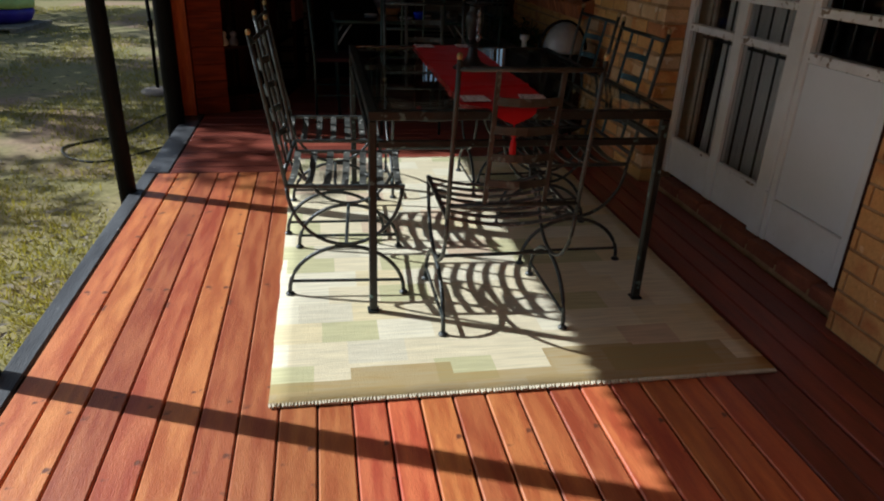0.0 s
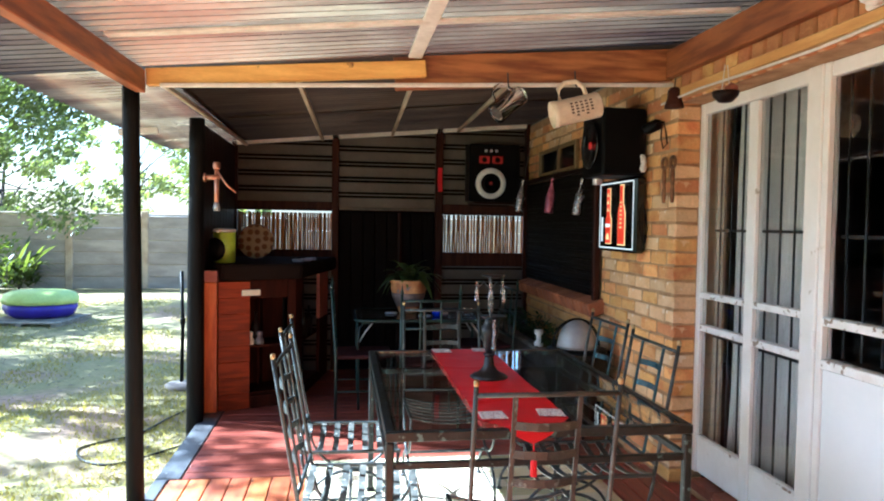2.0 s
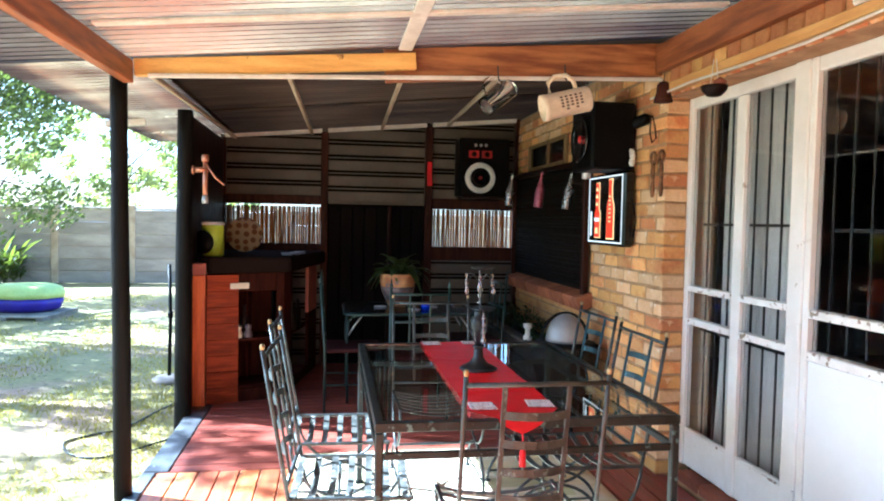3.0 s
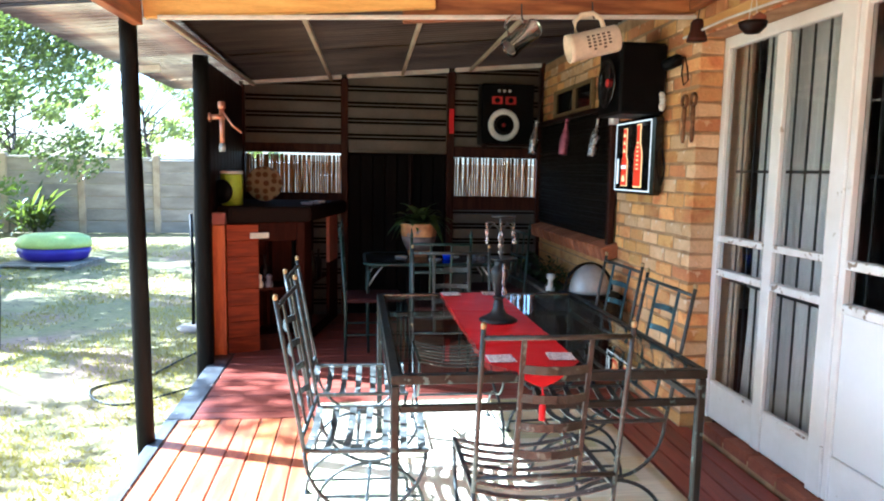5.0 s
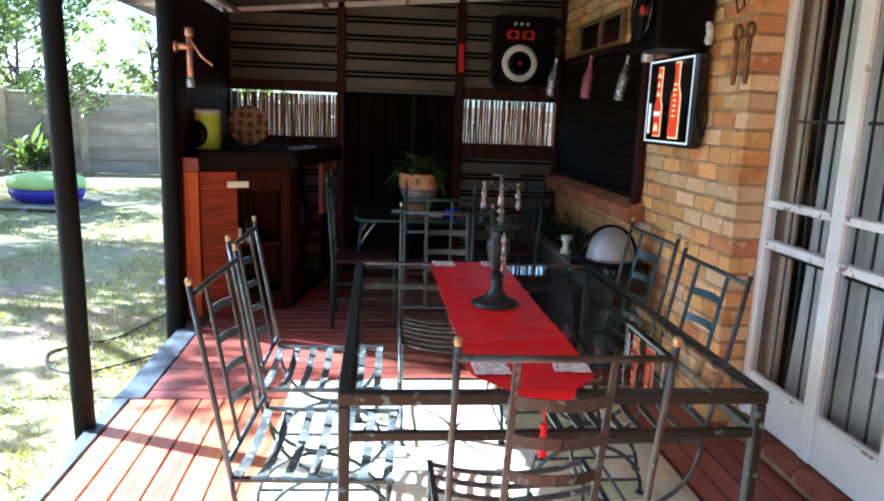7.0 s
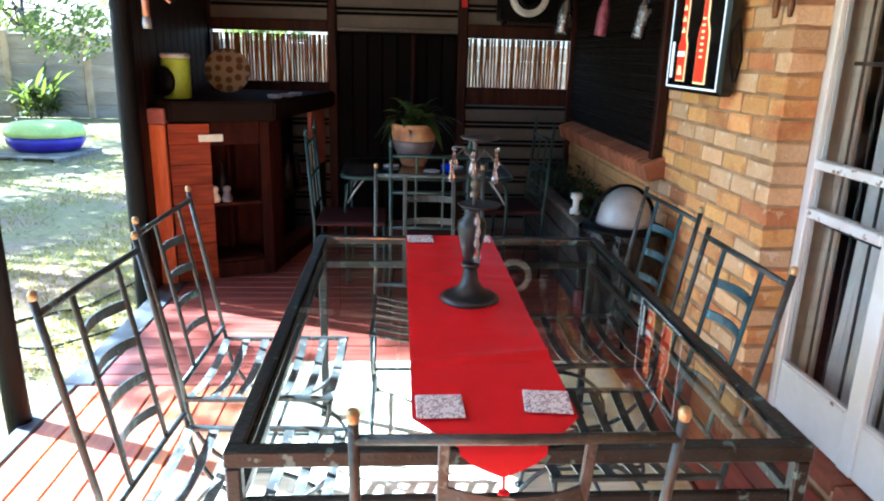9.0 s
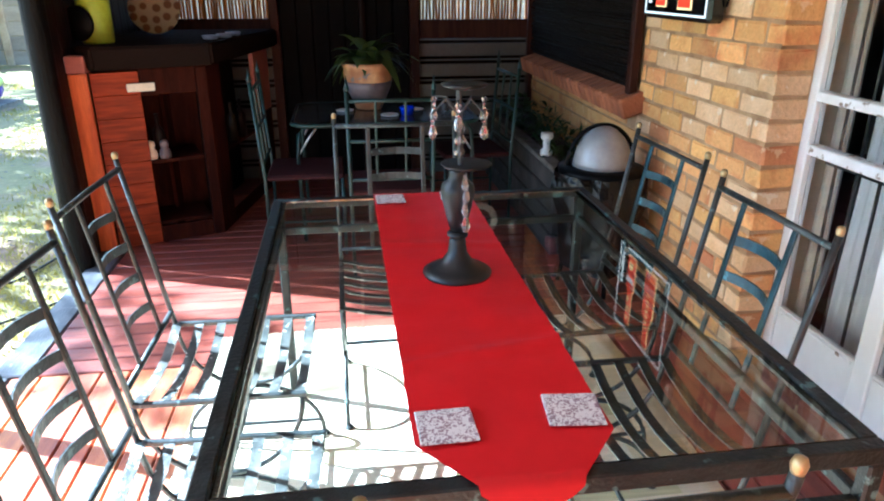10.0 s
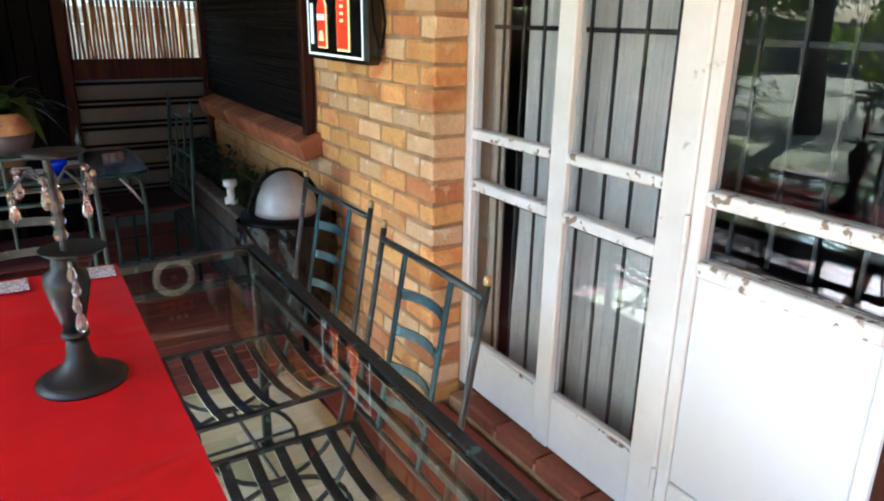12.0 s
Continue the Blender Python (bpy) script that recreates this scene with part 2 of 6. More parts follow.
M_COPPER = mat("copper", (0.70, 0.34, 0.22), 0.35, 0.7, second=(0.5, 0.22, 0.13), scale=15, bump=0.1)
M_ORNAMENT = mat("bronzed_metal", (0.26, 0.12, 0.05), 0.4, 0.5, second=(0.12, 0.05, 0.02), scale=25, bump=0.2)
M_LIME = mat("lime_plastic", (0.52, 0.66, 0.03), 0.4, second=(0.45, 0.58, 0.02), bump=0.03)
M_POT = mat("glazed_clay_pot", (0.60, 0.33, 0.14), 0.45, second=(0.34, 0.13, 0.05), scale=9, bump=0.2, wear=0.15, wear_color=(0.18, 0.15, 0.14))
M_LID = mat("dull_silver_enamel", (0.34, 0.34, 0.35), 0.42, 0.2, second=(0.28, 0.28, 0.29), scale=6, bump=0.05)
M_BAG = mat("crinkled_black_plastic", (0.006, 0.006, 0.007), 0.22, second=(0.004, 0.004, 0.004), bump=1.0, fine=32, spec=0.3)
M_DARKLEAF = leafy("dark_trailing_leaf", (0.035, 0.065, 0.018), (0.016, 0.032, 0.010), 6)
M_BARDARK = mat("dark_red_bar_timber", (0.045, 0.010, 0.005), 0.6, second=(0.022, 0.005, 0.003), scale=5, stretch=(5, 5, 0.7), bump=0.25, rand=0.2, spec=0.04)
M_SILLBRICK = mat("weathered_sill_brick", (0.42, 0.15, 0.06), 0.85, second=(0.27, 0.085, 0.035), scale=7, amount=0.3, bump=0.6, fine=70, rand=0.15)
M_SOIL = mat("soil", (0.03, 0.02, 0.015), 0.95, bump=0.6)
M_LEAF = leafy("broad_leaf", (0.09, 0.17, 0.045), (0.045, 0.10, 0.025), 6)
M_TREELEAF = leafy("tree_leaf", (0.082, 0.105, 0.040), (0.042, 0.060, 0.022), 1.2, 0.38)
M_POTLEAF = leafy("drooping_pot_leaf", (0.085, 0.125, 0.04), (0.022, 0.045, 0.014), 9)
M_FRINGE = mat("cream_cotton", (0.70, 0.62, 0.46), 0.9, bump=0.3)
M_SHRUB = leafy("strappy_leaf", (0.10, 0.125, 0.032), (0.03, 0.05, 0.015), 5)
# far leaves lightened in colour to stand in for haze and glare
M_HAZE = leafy("haze_pale_leaf", (0.22, 0.25, 0.12), (0.14, 0.17, 0.07), 2)
M_BUSH = leafy("yellow_green_leaf", (0.12, 0.16, 0.03), (0.06, 0.10, 0.02), 2)
M_GRASS = leafy("dry_grass_blade", (0.31, 0.265, 0.09), (0.19, 0.185, 0.05), 2)
M_BARK = mat("bark", (0.10, 0.075, 0.055), 0.9, second=(0.05, 0.035, 0.026), scale=6, stretch=(3, 3, 0.6), bump=0.7)
M_CONC = mat("precast_concrete", (0.44, 0.37, 0.295), 0.9, second=(0.30, 0.25, 0.20), scale=3, stretch=(0.6, 1, 2), amount=0.3, bump=0.35, rand=0.12)
M_CONCPOST = mat("pale_concrete_post", (0.52, 0.40, 0.26), 0.9, second=(0.40, 0.29, 0.18), scale=5, bump=0.35)
M_SHELLG = mat("mint_plastic", (0.62, 0.72, 0.20), 0.5, second=(0.56, 0.65, 0.17), bump=0.04)
M_SHELLB = mat("violet_blue_plastic", (0.06, 0.03, 0.38), 0.4, second=(0.05, 0.025, 0.3), bump=0.04)
M_PALLET = mat("weathered_pallet", (0.34, 0.29, 0.22), 0.9, second=(0.22, 0.18, 0.13), scale=5, bump=0.4, rand=0.2)
M_HOSE = mat("black_hose", (0.02, 0.022, 0.02), 0.45, bump=0.1)
M_RUBBLE = mat("pale_rubble", (0.55, 0.53, 0.50), 0.9, second=(0.4, 0.38, 0.35), scale=2, bump=0.5, rand=0.2)
M_SIGNRED = emit("lit_red", (0.85, 0.05, 0.012), 0.05)
M_SIGNORANGE = emit("lit_orange", (1.0, 0.66, 0.26), 0.13)
M_SIGNWHITE = emit("lit_white", (0.9, 0.88, 0.8), 0.10)
M_DIMYELLOW = mat("dull_yellow_paint", (0.22, 0.14, 0.055), 0.6, bump=0.1)
M_BLACKWOOD = mat("black_stained_boards", (0.006, 0.004, 0.0035), 0.6, second=(0.003, 0.002, 0.002), scale=5, stretch=(5, 5, 0.7), bump=0.25, rand=0.3, spec=0.05)
M_GLAZE = mat("mauve_grey_glaze", (0.22, 0.17, 0.17), 0.4, second=(0.12, 0.09, 0.09), scale=12, bump=0.15)
M_PAPER = mat("white_label", (0.75, 0.74, 0.72), 0.6, bump=0.05)
M_CONEPAPER = mat("white_speaker_rim", (0.82, 0.82, 0.82), 0.5, bump=0.05)
M_CONERED = mat("red_plastic", (0.5, 0.02, 0.015), 0.4, bump=0.03)
M_PINK = mat("faded_pink_board", (0.45, 0.15, 0.11), 0.6, second=(0.36, 0.11, 0.08), bump=0.1)
M_PLANTERSTONE = mat("grey_stone_planter", (0.075, 0.064, 0.054), 0.85, second=(0.03, 0.026, 0.022), scale=8, bump=0.6)
M_PLANTERCAP = mat("pale_stone_cap", (0.17, 0.145, 0.12), 0.8, second=(0.09, 0.075, 0.06), scale=9, bump=0.6)
M_SEATPAD = mat("maroon_cushion", (0.045, 0.014, 0.014), 0.8, second=(0.03, 0.01, 0.01), bump=0.2, spec=0.12)
M_TABLETOP2 = mat("smoked_table_top", (0.045, 0.045, 0.046), 0.15, second=(0.035, 0.035, 0.035), bump=0.02)


def patterned(name, base, ink, scale):
    m = mat(name, base, 0.6, bump=0.05)
    nt = m.node_tree
    vor = nt.nodes.new("ShaderNodeTexNoise")
    vor.inputs["Scale"].default_value = scale
    vor.inputs["Detail"].default_value = 2
    vor.inputs["Distortion"].default_value = 2.0
    co = nt.nodes.new("ShaderNodeTexCoord")
    nt.links.new(co.outputs["Object"], vor.inputs["Vector"])
    rp = nt.nodes.new("ShaderNodeValToRGB")
    rp.color_ramp.elements[0].position, rp.color_ramp.elements[1].position = 0.44, 0.50
    rp.color_ramp.elements[0].color, rp.color_ramp.elements[1].color = (*ink, 1), (*base, 1)
    nt.links.new(vor.outputs["Fac"], rp.inputs[0])
    nt.links.new(rp.outputs[0], nt.nodes["Principled BSDF"].inputs["Base Color"])
    return m


M_COASTER = patterned("printed_card", (0.76, 0.73, 0.73), (0.30, 0.20, 0.24), 105)


def rug_material():
    """Faded patchwork of pale blocks, woven threads across."""
    m = mat("patchwork_rug", (0.6, 0.54, 0.42), 0.95, bump=0.5, fine=260)
    nt = m.node_tree
    n, l = nt.nodes, nt.links
    co = n.new("ShaderNodeTexCoord")
    mp = n.new("ShaderNodeMapping")
    mp.inputs["Scale"].default_value = (5.2, 7.5, 0.0)
    l.new(co.outputs["Object"], mp.inputs[0])
    sx = n.new("ShaderNodeSeparateXYZ")
    l.new(mp.outputs[0], sx.inputs[0])
    def calc(op, a, b=None):
        k = n.new("ShaderNodeMath")
        k.operation = op
        for i, v in enumerate((a, b)):
            if v is None:
                continue
            if isinstance(v, (int, float)):
                k.inputs[i].default_value = v
            else:
                l.new(v, k.inputs[i])
        return k.outputs[0]
    rowno = calc("FLOOR", sx.outputs["Y"])
    col = calc("FLOOR", calc("ADD", sx.outputs["X"], calc("MULTIPLY", rowno, 0.43)))
    cell = n.new("ShaderNodeCombineXYZ")
    l.new(col, cell.inputs[0])
    l.new(rowno, cell.inputs[1])
    pick = n.new("ShaderNodeTexWhiteNoise")
    l.new(cell.outputs[0], pick.inputs["Vector"])
    rp = n.new("ShaderNodeValToRGB")
    rp.color_ramp.interpolation = "CONSTANT"
    stops = ((0.0, (0.80, 0.70, 0.48)), (0.3, (0.84, 0.77, 0.58)), (0.55, (0.62, 0.58, 0.33)), (0.7, (0.80, 0.68, 0.42)), (0.82, (0.70, 0.54, 0.38)), (0.91, (0.74, 0.67, 0.50)))
    rp.color_ramp.elements[0].color = (*stops[0][1], 1)
    rp.color_ramp.elements[1].position, rp.color_ramp.elements[1].color = stops[-1][0], (*stops[-1][1], 1)
    for p, c in stops[1:-1]:
        rp.color_ramp.elements.new(p).color = (*c, 1)
    l.new(pick.outputs["Value"], rp.inputs[0])
    th = n.new("ShaderNodeTexNoise")
    mp2 = n.new("ShaderNodeMapping")
    mp2.inputs["Scale"].default_value = (6, 90, 1)
    l.new(co.outputs["Object"], mp2.inputs[0])
    l.new(mp2.outputs[0], th.inputs["Vector"])
    th.inputs["Scale"].default_value = 1.0
    mr = n.new("ShaderNodeMapRange")
    mr.inputs["To Min"].default_value, mr.inputs["To Max"].default_value = 0.66, 1.25
    l.new(th.outputs["Fac"], mr.inputs["Value"])
    hs = n.new("ShaderNodeHueSaturation")
    # brown woven band along the front border, in uneven lengths
    pos = n.new("ShaderNodeSeparateXYZ")
    l.new(co.outputs["Object"], pos.inputs[0])
    seg = n.new("ShaderNodeTexWhiteNoise")
    seg.noise_dimensions = "1D"
    l.new(calc("FLOOR", calc("MULTIPLY", pos.outputs["X"], 3.1)), seg.inputs["W"])
    reach = calc("ADD", calc("MULTIPLY", seg.outputs["Value"], 0.15), 1.755)
    band = calc("MULTIPLY", calc("LESS_THAN", pos.outputs["Y"], reach), calc("ADD", calc("MULTIPLY", th.outputs["Fac"], 0.8), 0.35))
    mx = n.new("ShaderNodeMix")
    mx.data_type = "RGBA"
    l.new(band, mx.inputs["Factor"])
    l.new(rp.outputs[0], mx.inputs[6])
    mx.inputs[7].default_value = (0.40, 0.27, 0.09, 1)
    l.new(mx.outputs[2], hs.inputs["Color"])
    l.new(mr.outputs[0], hs.inputs["Value"])
    l.new(hs.outputs[0], n["Principled BSDF"].inputs["Base Color"])
    return m


def lawn_material():
    m = mat("dry_lawn", (0.33, 0.27, 0.125), 0.95, second=(0.35, 0.235, 0.15), third=(0.255, 0.225, 0.085), scale=0.9, amount=0.5, bump=0.9, fine=22, grit=0.4)
    return m


def dotted_straw():
    """Pale straw with round brown dots."""
    m = mat("dotted_straw", (0.50, 0.38, 0.22), 0.8, bump=0.4, fine=90)
    nt = m.node_tree
    co = nt.nodes.new("ShaderNodeTexCoord")
    vo = nt.nodes.new("ShaderNodeTexVoronoi")
    vo.inputs["Scale"].default_value = 15
    vo.inputs["Randomness"].default_value = 0.35
    nt.links.new(co.outputs["Object"], vo.inputs["Vector"])
    rp = nt.nodes.new("ShaderNodeValToRGB")
    rp.color_ramp.elements[0].position, rp.color_ramp.elements[1].position = 0.30, 0.42
    rp.color_ramp.elements[0].color, rp.color_ramp.elements[1].color = (0.22, 0.10, 0.05, 1), (0.52, 0.41, 0.25, 1)
    nt.links.new(vo.outputs["Distance"], rp.inputs[0])
    nt.links.new(rp.outputs[0], nt.nodes["Principled BSDF"].inputs["Base Color"])
    return m


M_DOTSTRAW = dotted_straw()
M_RUG = rug_material()
M_LAWN = lawn_material()


# ---- builders ----
def part(name, bm, material, parent, label="", smooth=False, shadow=True):
    me = bpy.data.meshes.new(name)
    bm.to_mesh(me)
    bm.free()
    me.materials.append(material)
    if smooth:
        for p in me.polygons:
            p.use_smooth = True
    ob = new(name, me)
    if parent:
        ob.parent = parent
    if label:
        ob["label"] = label
    if not shadow:
        ob.visible_shadow = False
    return ob


def thing(name, label, category, group="", m=None, kind=""):
    ob = new(name)
    ob.empty_display_size = 0.1
    if m is not None:
        ob.matrix_basis = m
    return tagged(ob, label, category, group, kind)


def box(x0, x1, y0, y1, z0, z1, bevel=0.0, bm=None):
    bm = bm or bmesh.new()
    c = ((x0 + x1) / 2, (y0 + y1) / 2, (z0 + z1) / 2)
    r = bmesh.ops.create_cube(bm, size=1, matrix=Matrix.Translation(c) @ Matrix.Diagonal((x1 - x0, y1 - y0, z1 - z0, 1)))
    if bevel:
        es = list({e for v in r["verts"] for e in v.link_edges})
        bmesh.ops.bevel(bm, geom=es, offset=bevel, segments=1, affect="EDGES")
    return bm


def tube(points, radius, sides=8, bm=None, closed=False, flat=None, taper=None):
    """A round bar along points, or a flat strip (flat = half width, half thickness, and the strip's width direction)."""
    bm = bm or bmesh.new()
    pts = [Vector(p) for p in points]
    n = len(pts)
    rings = []
    for i, p in enumerate(pts):
        if closed:
            d = pts[(i + 1) % n] - pts[i - 1]
        else:
            d = pts[min(i + 1, n - 1)] - pts[max(i - 1, 0)]
        d.normalize()
        if flat:
            side = Vector(flat[2])
            side = (side - d * side.dot(d)).normalized()
            up = d.cross(side)
            ring = [bm.verts.new(p + side * a * flat[0] + up * b * flat[1]) for a, b in ((-1, -1), (1, -1), (1, 1), (-1, 1))]
        else:
            ref = Vector((0, 0, 1)) if abs(d.z) < 0.9 else Vector((1, 0, 0))
            a = d.cross(ref).normalized()
            b = d.cross(a)
            r = radius * (taper[i] if taper else 1)
            ring = [bm.verts.new(p + (a * math.cos(t) + b * math.sin(t)) * r) for t in (2 * math.pi * k / sides for k in range(sides))]
        rings.append(ring)
    k = len(rings[0])
    pairs = list(zip(rings, rings[1:])) + ([(rings[-1], rings[0])] if closed else [])
    for a, b in pairs:
        for j in range(k):
            bm.faces.new((a[j], a[(j + 1) % k], b[(j + 1) % k], b[j]))
    if not closed:
        bm.faces.new(rings[0][::-1])
        bm.faces.new(rings[-1])
    bmesh.ops.recalc_face_normals(bm, faces=bm.faces)
    return bm


def lathe(profile, sides=24, bm=None, at=(0, 0, 0)):
    """A turned body from (radius, height) pairs."""
    bm = bm or bmesh.new()
    rings = []
    for r, z in profile:
        if r < 1e-5:
            rings.append([bm.verts.new((at[0], at[1], at[2] + z))])
        else:
            rings.append([bm.verts.new((at[0] + r * math.cos(t), at[1] + r * math.sin(t), at[2] + z)) for t in (2 * math.pi * k / sides for k in range(sides))])
    for a, b in zip(rings, rings[1:]):
        for j in range(sides):
            q = [a[j % len(a)], a[(j + 1) % len(a)], b[(j + 1) % len(b)], b[j % len(b)]]
            q = list(dict.fromkeys(q))
            if len(q) > 2:
                bm.faces.new(q)
    if len(rings[0]) > 1:
        bm.faces.new(rings[0][::-1])
    if len(rings[-1]) > 1:
        bm.faces.new(rings[-1])
    bmesh.ops.recalc_face_normals(bm, faces=bm.faces)
    return bm


def arc(c, r, a0, a1, n, plane="yz"):
    out = []
    for k in range(n + 1):
        t = radians(a0 + (a1 - a0) * k / n)
        u, v = r[0] * math.cos(t), r[1] * math.sin(t)
        out.append((c[0], c[1] + u, c[2] + v) if plane == "yz" else (c[0] + u, c[1], c[2] + v) if plane == "xz" else (c[0] + u, c[1] + v, c[2]))
    return out


def prism(outline, z0, z1, bm=None):
    bm = bm or bmesh.new()
    lo = [bm.verts.new((x, y, z0)) for x, y in outline]
    hi = [bm.verts.new((x, y, z1)) for x, y in outline]
    bm.faces.new(lo[::-1])
    bm.faces.new(hi)
    n = len(lo)
    for i in range(n):
        bm.faces.new((lo[i], lo[(i + 1) % n], hi[(i + 1) % n], hi[i]))
    bmesh.ops.recalc_face_normals(bm, faces=bm.faces)
    return bm


def structure(name, bm, material, label, category, smooth=False):
    return tagged(part(name, bm, material, None, "", smooth), label, category, "", "structure")


def shared(name, me, parent, m):
    ob = new(name, me)
    ob.parent = parent
    ob.matrix_basis = m
    return ob


def mesh_of(bm, material, name):
    me = bpy.data.meshes.new(name)
    bm.to_mesh(me)
    bm.free()
    me.materials.append(material)
    return me


ROOF_Z = lambda x: 2.165 + 0.095 * (x + 1.0)
GROUND = -0.15

M_BOTTLE = mat("brown_bottle", (0.009, 0.004, 0.003), 0.4, spec=0.15, bump=0.01)

# ---- ground and garden boundary ----
def ground():
    bm = bmesh.new()
    xs = [-400, -120, -50, -26] + [-20 + 0.5 * i for i in range(45)] + [6, 12, 30, 120, 400]
    ys = [-400, -100, -30, -12] + [-6 + 0.5 * i for i in range(50)] + [22, 30, 60, 150, 400]
    grid = []
    for y in ys:
        grid.append([bm.verts.new((x, y, GROUND + 0.03 * noise.noise((x * 0.6, y * 0.6, 0)) - (0.02 if x > -1.2 and y < 7 else 0))) for x in xs])
    for j in range(len(ys) - 1):
        for i in range(len(xs) - 1):
            bm.faces.new((grid[j][i], grid[j][i + 1], grid[j + 1][i + 1], grid[j + 1][i]))
    return structure("ground", bm, M_LAWN, "patchy dry lawn with bare earth under leaf shade", "lawn", True)


ground()


def grass():
    """Short tufts near the veranda, thinner further off."""
    rng = random.Random(5)
    verts, faces = [], []
    for _ in range(80000):
        d = rng.random() ** 1.6
        y = 1.6 + 13 * d
        x = -1.16 - rng.random() * (1.2 + 7 * d)
        if noise.noise((x * 0.9, y * 0.9, 3)) < -0.12 + 0.25 * rng.random():
            continue
        z = GROUND + 0.03 * noise.noise((x * 0.6, y * 0.6, 0)) - 0.004
        h = rng.uniform(0.015, 0.045)
        a = rng.uniform(0, 6.28)
        w = 0.004 + 0.004 * d
        dx, dy = math.cos(a) * w, math.sin(a) * w
        lx, ly = rng.uniform(-0.03, 0.03), rng.uniform(-0.03, 0.03)
        i = len(verts)
        verts += [(x - dx, y - dy, z), (x + dx, y + dy, z), (x + lx, y + ly, z + h)]
        faces.append((i, i + 1, i + 2))
    me = bpy.data.meshes.new("grass")
    me.from_pydata(verts, [], faces)
    me.materials.append(M_GRASS)
    tagged(new("grass", me), "sparse yellow-green lawn grass tufts", "grass", "", "stuff")


grass()


def leaf_litter():
    rng = random.Random(9)
    verts, faces = [], []
    for _ in range(1500):
        x, y = -1.2 - rng.random() ** 1.4 * 4, 1.8 + rng.random() * 9
        z = GROUND + 0.03 * noise.noise((x * 0.6, y * 0.6, 0)) + 0.012
        a, s = rng.uniform(0, 6.28), rng.uniform(0.015, 0.035)
        c, d = math.cos(a) * s, math.sin(a) * s
        i = len(verts)
        verts += [(x - c, y - d, z), (x - d * 0.4, y + c * 0.4, z + 0.008), (x + c, y + d, z + 0.003), (x + d * 0.4, y - c * 0.4, z + 0.006)]
        faces += [(i, i + 1, i + 2, i + 3)]
    me = bpy.data.meshes.new("leaf_litter")
    me.from_pydata(verts, [], faces)
    me.materials.append(M_PALLET)
    tagged(new("leaf_litter", me), "scattered dry brown leaves on the lawn", "leaves", "", "stuff")


leaf_litter()


def fence(y=16.5):
    root = thing("garden_wall", "grey precast concrete panel wall with pale posts", "garden wall", kind="structure")
    slab = mesh_of(box(-0.79, 0.79, -0.025, 0.025, -0.134, 0.134, 0.012), M_CONC, "panel")
    post = mesh_of(box(-0.075, 0.075, -0.07, 0.07, 0, 1.78, 0.015), M_CONCPOST, "post")
    cap = mesh_of(box(-0.81, 0.81, -0.06, 0.06, 0, 0.05, 0.015), M_CONC, "coping")
    for i in range(-9, 8):
        x = -6.15 + 1.62 * i
        shared("post", post, root, pose(x, y, GROUND))
        for k in range(6):
            shared("panel", slab, root, pose(x + 0.81, y + 0.002 * (k % 2), GROUND + 0.145 + 0.277 * k, 1.2 * (k % 2) - 0.6))
        shared("coping", cap, root, pose(x + 0.81, y, GROUND + 1.675))
    # side run towards the camera, closing the garden
    for i in range(14):
        yy = y - 0.81 - 1.62 * i
        shared("post", post, root, pose(-20.7, yy - 0.81, GROUND))
        for k in range(6):
            shared("panel", slab, root, pose(-20.7, yy, GROUND + 0.145 + 0.277 * k, 0, 0, 90))


fence()


# ---- deck ----
deck = thing("floor", "red stained timber plank veranda deck", "deck", kind="structure")
PITCH = 0.098


def decks():
    part("joist_bed", box(-0.98, 1.83, -3.2, 6.75, -0.12, -0.034), M_DARKEARTH, deck)
    edge = box(-1.062, -0.988, 0, 2.4, -0.03, 0.004, 0.006)
    me = mesh_of(edge, M_EDGE, "edge_board")
    for y in (-3.32, -0.91, 1.50):
        shared("edge_board", me, deck, pose(0, y, 0.0))
    part("edge_board", box(-1.062, -0.926, 3.907, 6.40, -0.03, 0.005, 0.006), M_EDGE, deck, "broad grey edge board")
    part("fascia", box(-1.062, -1.04, -3.2, 6.4, -0.17, -0.03, 0.004), M_DARKWOOD, deck)
    # broad boards at the open edge, narrower ones towards the house
    boards = {}
    for w, mt in ((0.1103, M_DECK), (0.1008, M_DECK), (0.1008, M_DECKSHADE)):
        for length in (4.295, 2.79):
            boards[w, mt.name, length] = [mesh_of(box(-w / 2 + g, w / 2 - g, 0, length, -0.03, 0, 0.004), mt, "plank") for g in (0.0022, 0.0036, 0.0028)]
    rng = random.Random(3)
    edge_x = -0.985
    for i in range(27):
        w = 0.1103 if i < 8 else 0.1008
        x = edge_x + w / 2
        edge_x += w
        if edge_x > 1.86:
            break
        # boards beside the house get the shade-darkened colour
        mt = M_DECKSHADE if x > 1.22 else M_DECK
        long_plank, short_plank = (rng.choice(boards[w, mt.name, length]) for length in (4.295, 2.79))
        if i % 2:
            shared("plank", long_plank, deck, pose(x, -0.40, rng.uniform(-0.003, 0.001)))
            shared("plank", short_plank, deck, pose(x, -3.195, 0))
        else:
            shared("plank", short_plank, deck, pose(x, 1.105, rng.uniform(-0.003, 0.001)))
            shared("plank", long_plank, deck, pose(x, -3.195, 0))
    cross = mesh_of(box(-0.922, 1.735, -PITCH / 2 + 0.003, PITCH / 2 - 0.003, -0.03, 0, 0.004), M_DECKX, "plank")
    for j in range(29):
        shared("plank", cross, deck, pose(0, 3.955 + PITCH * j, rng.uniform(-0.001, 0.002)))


decks()

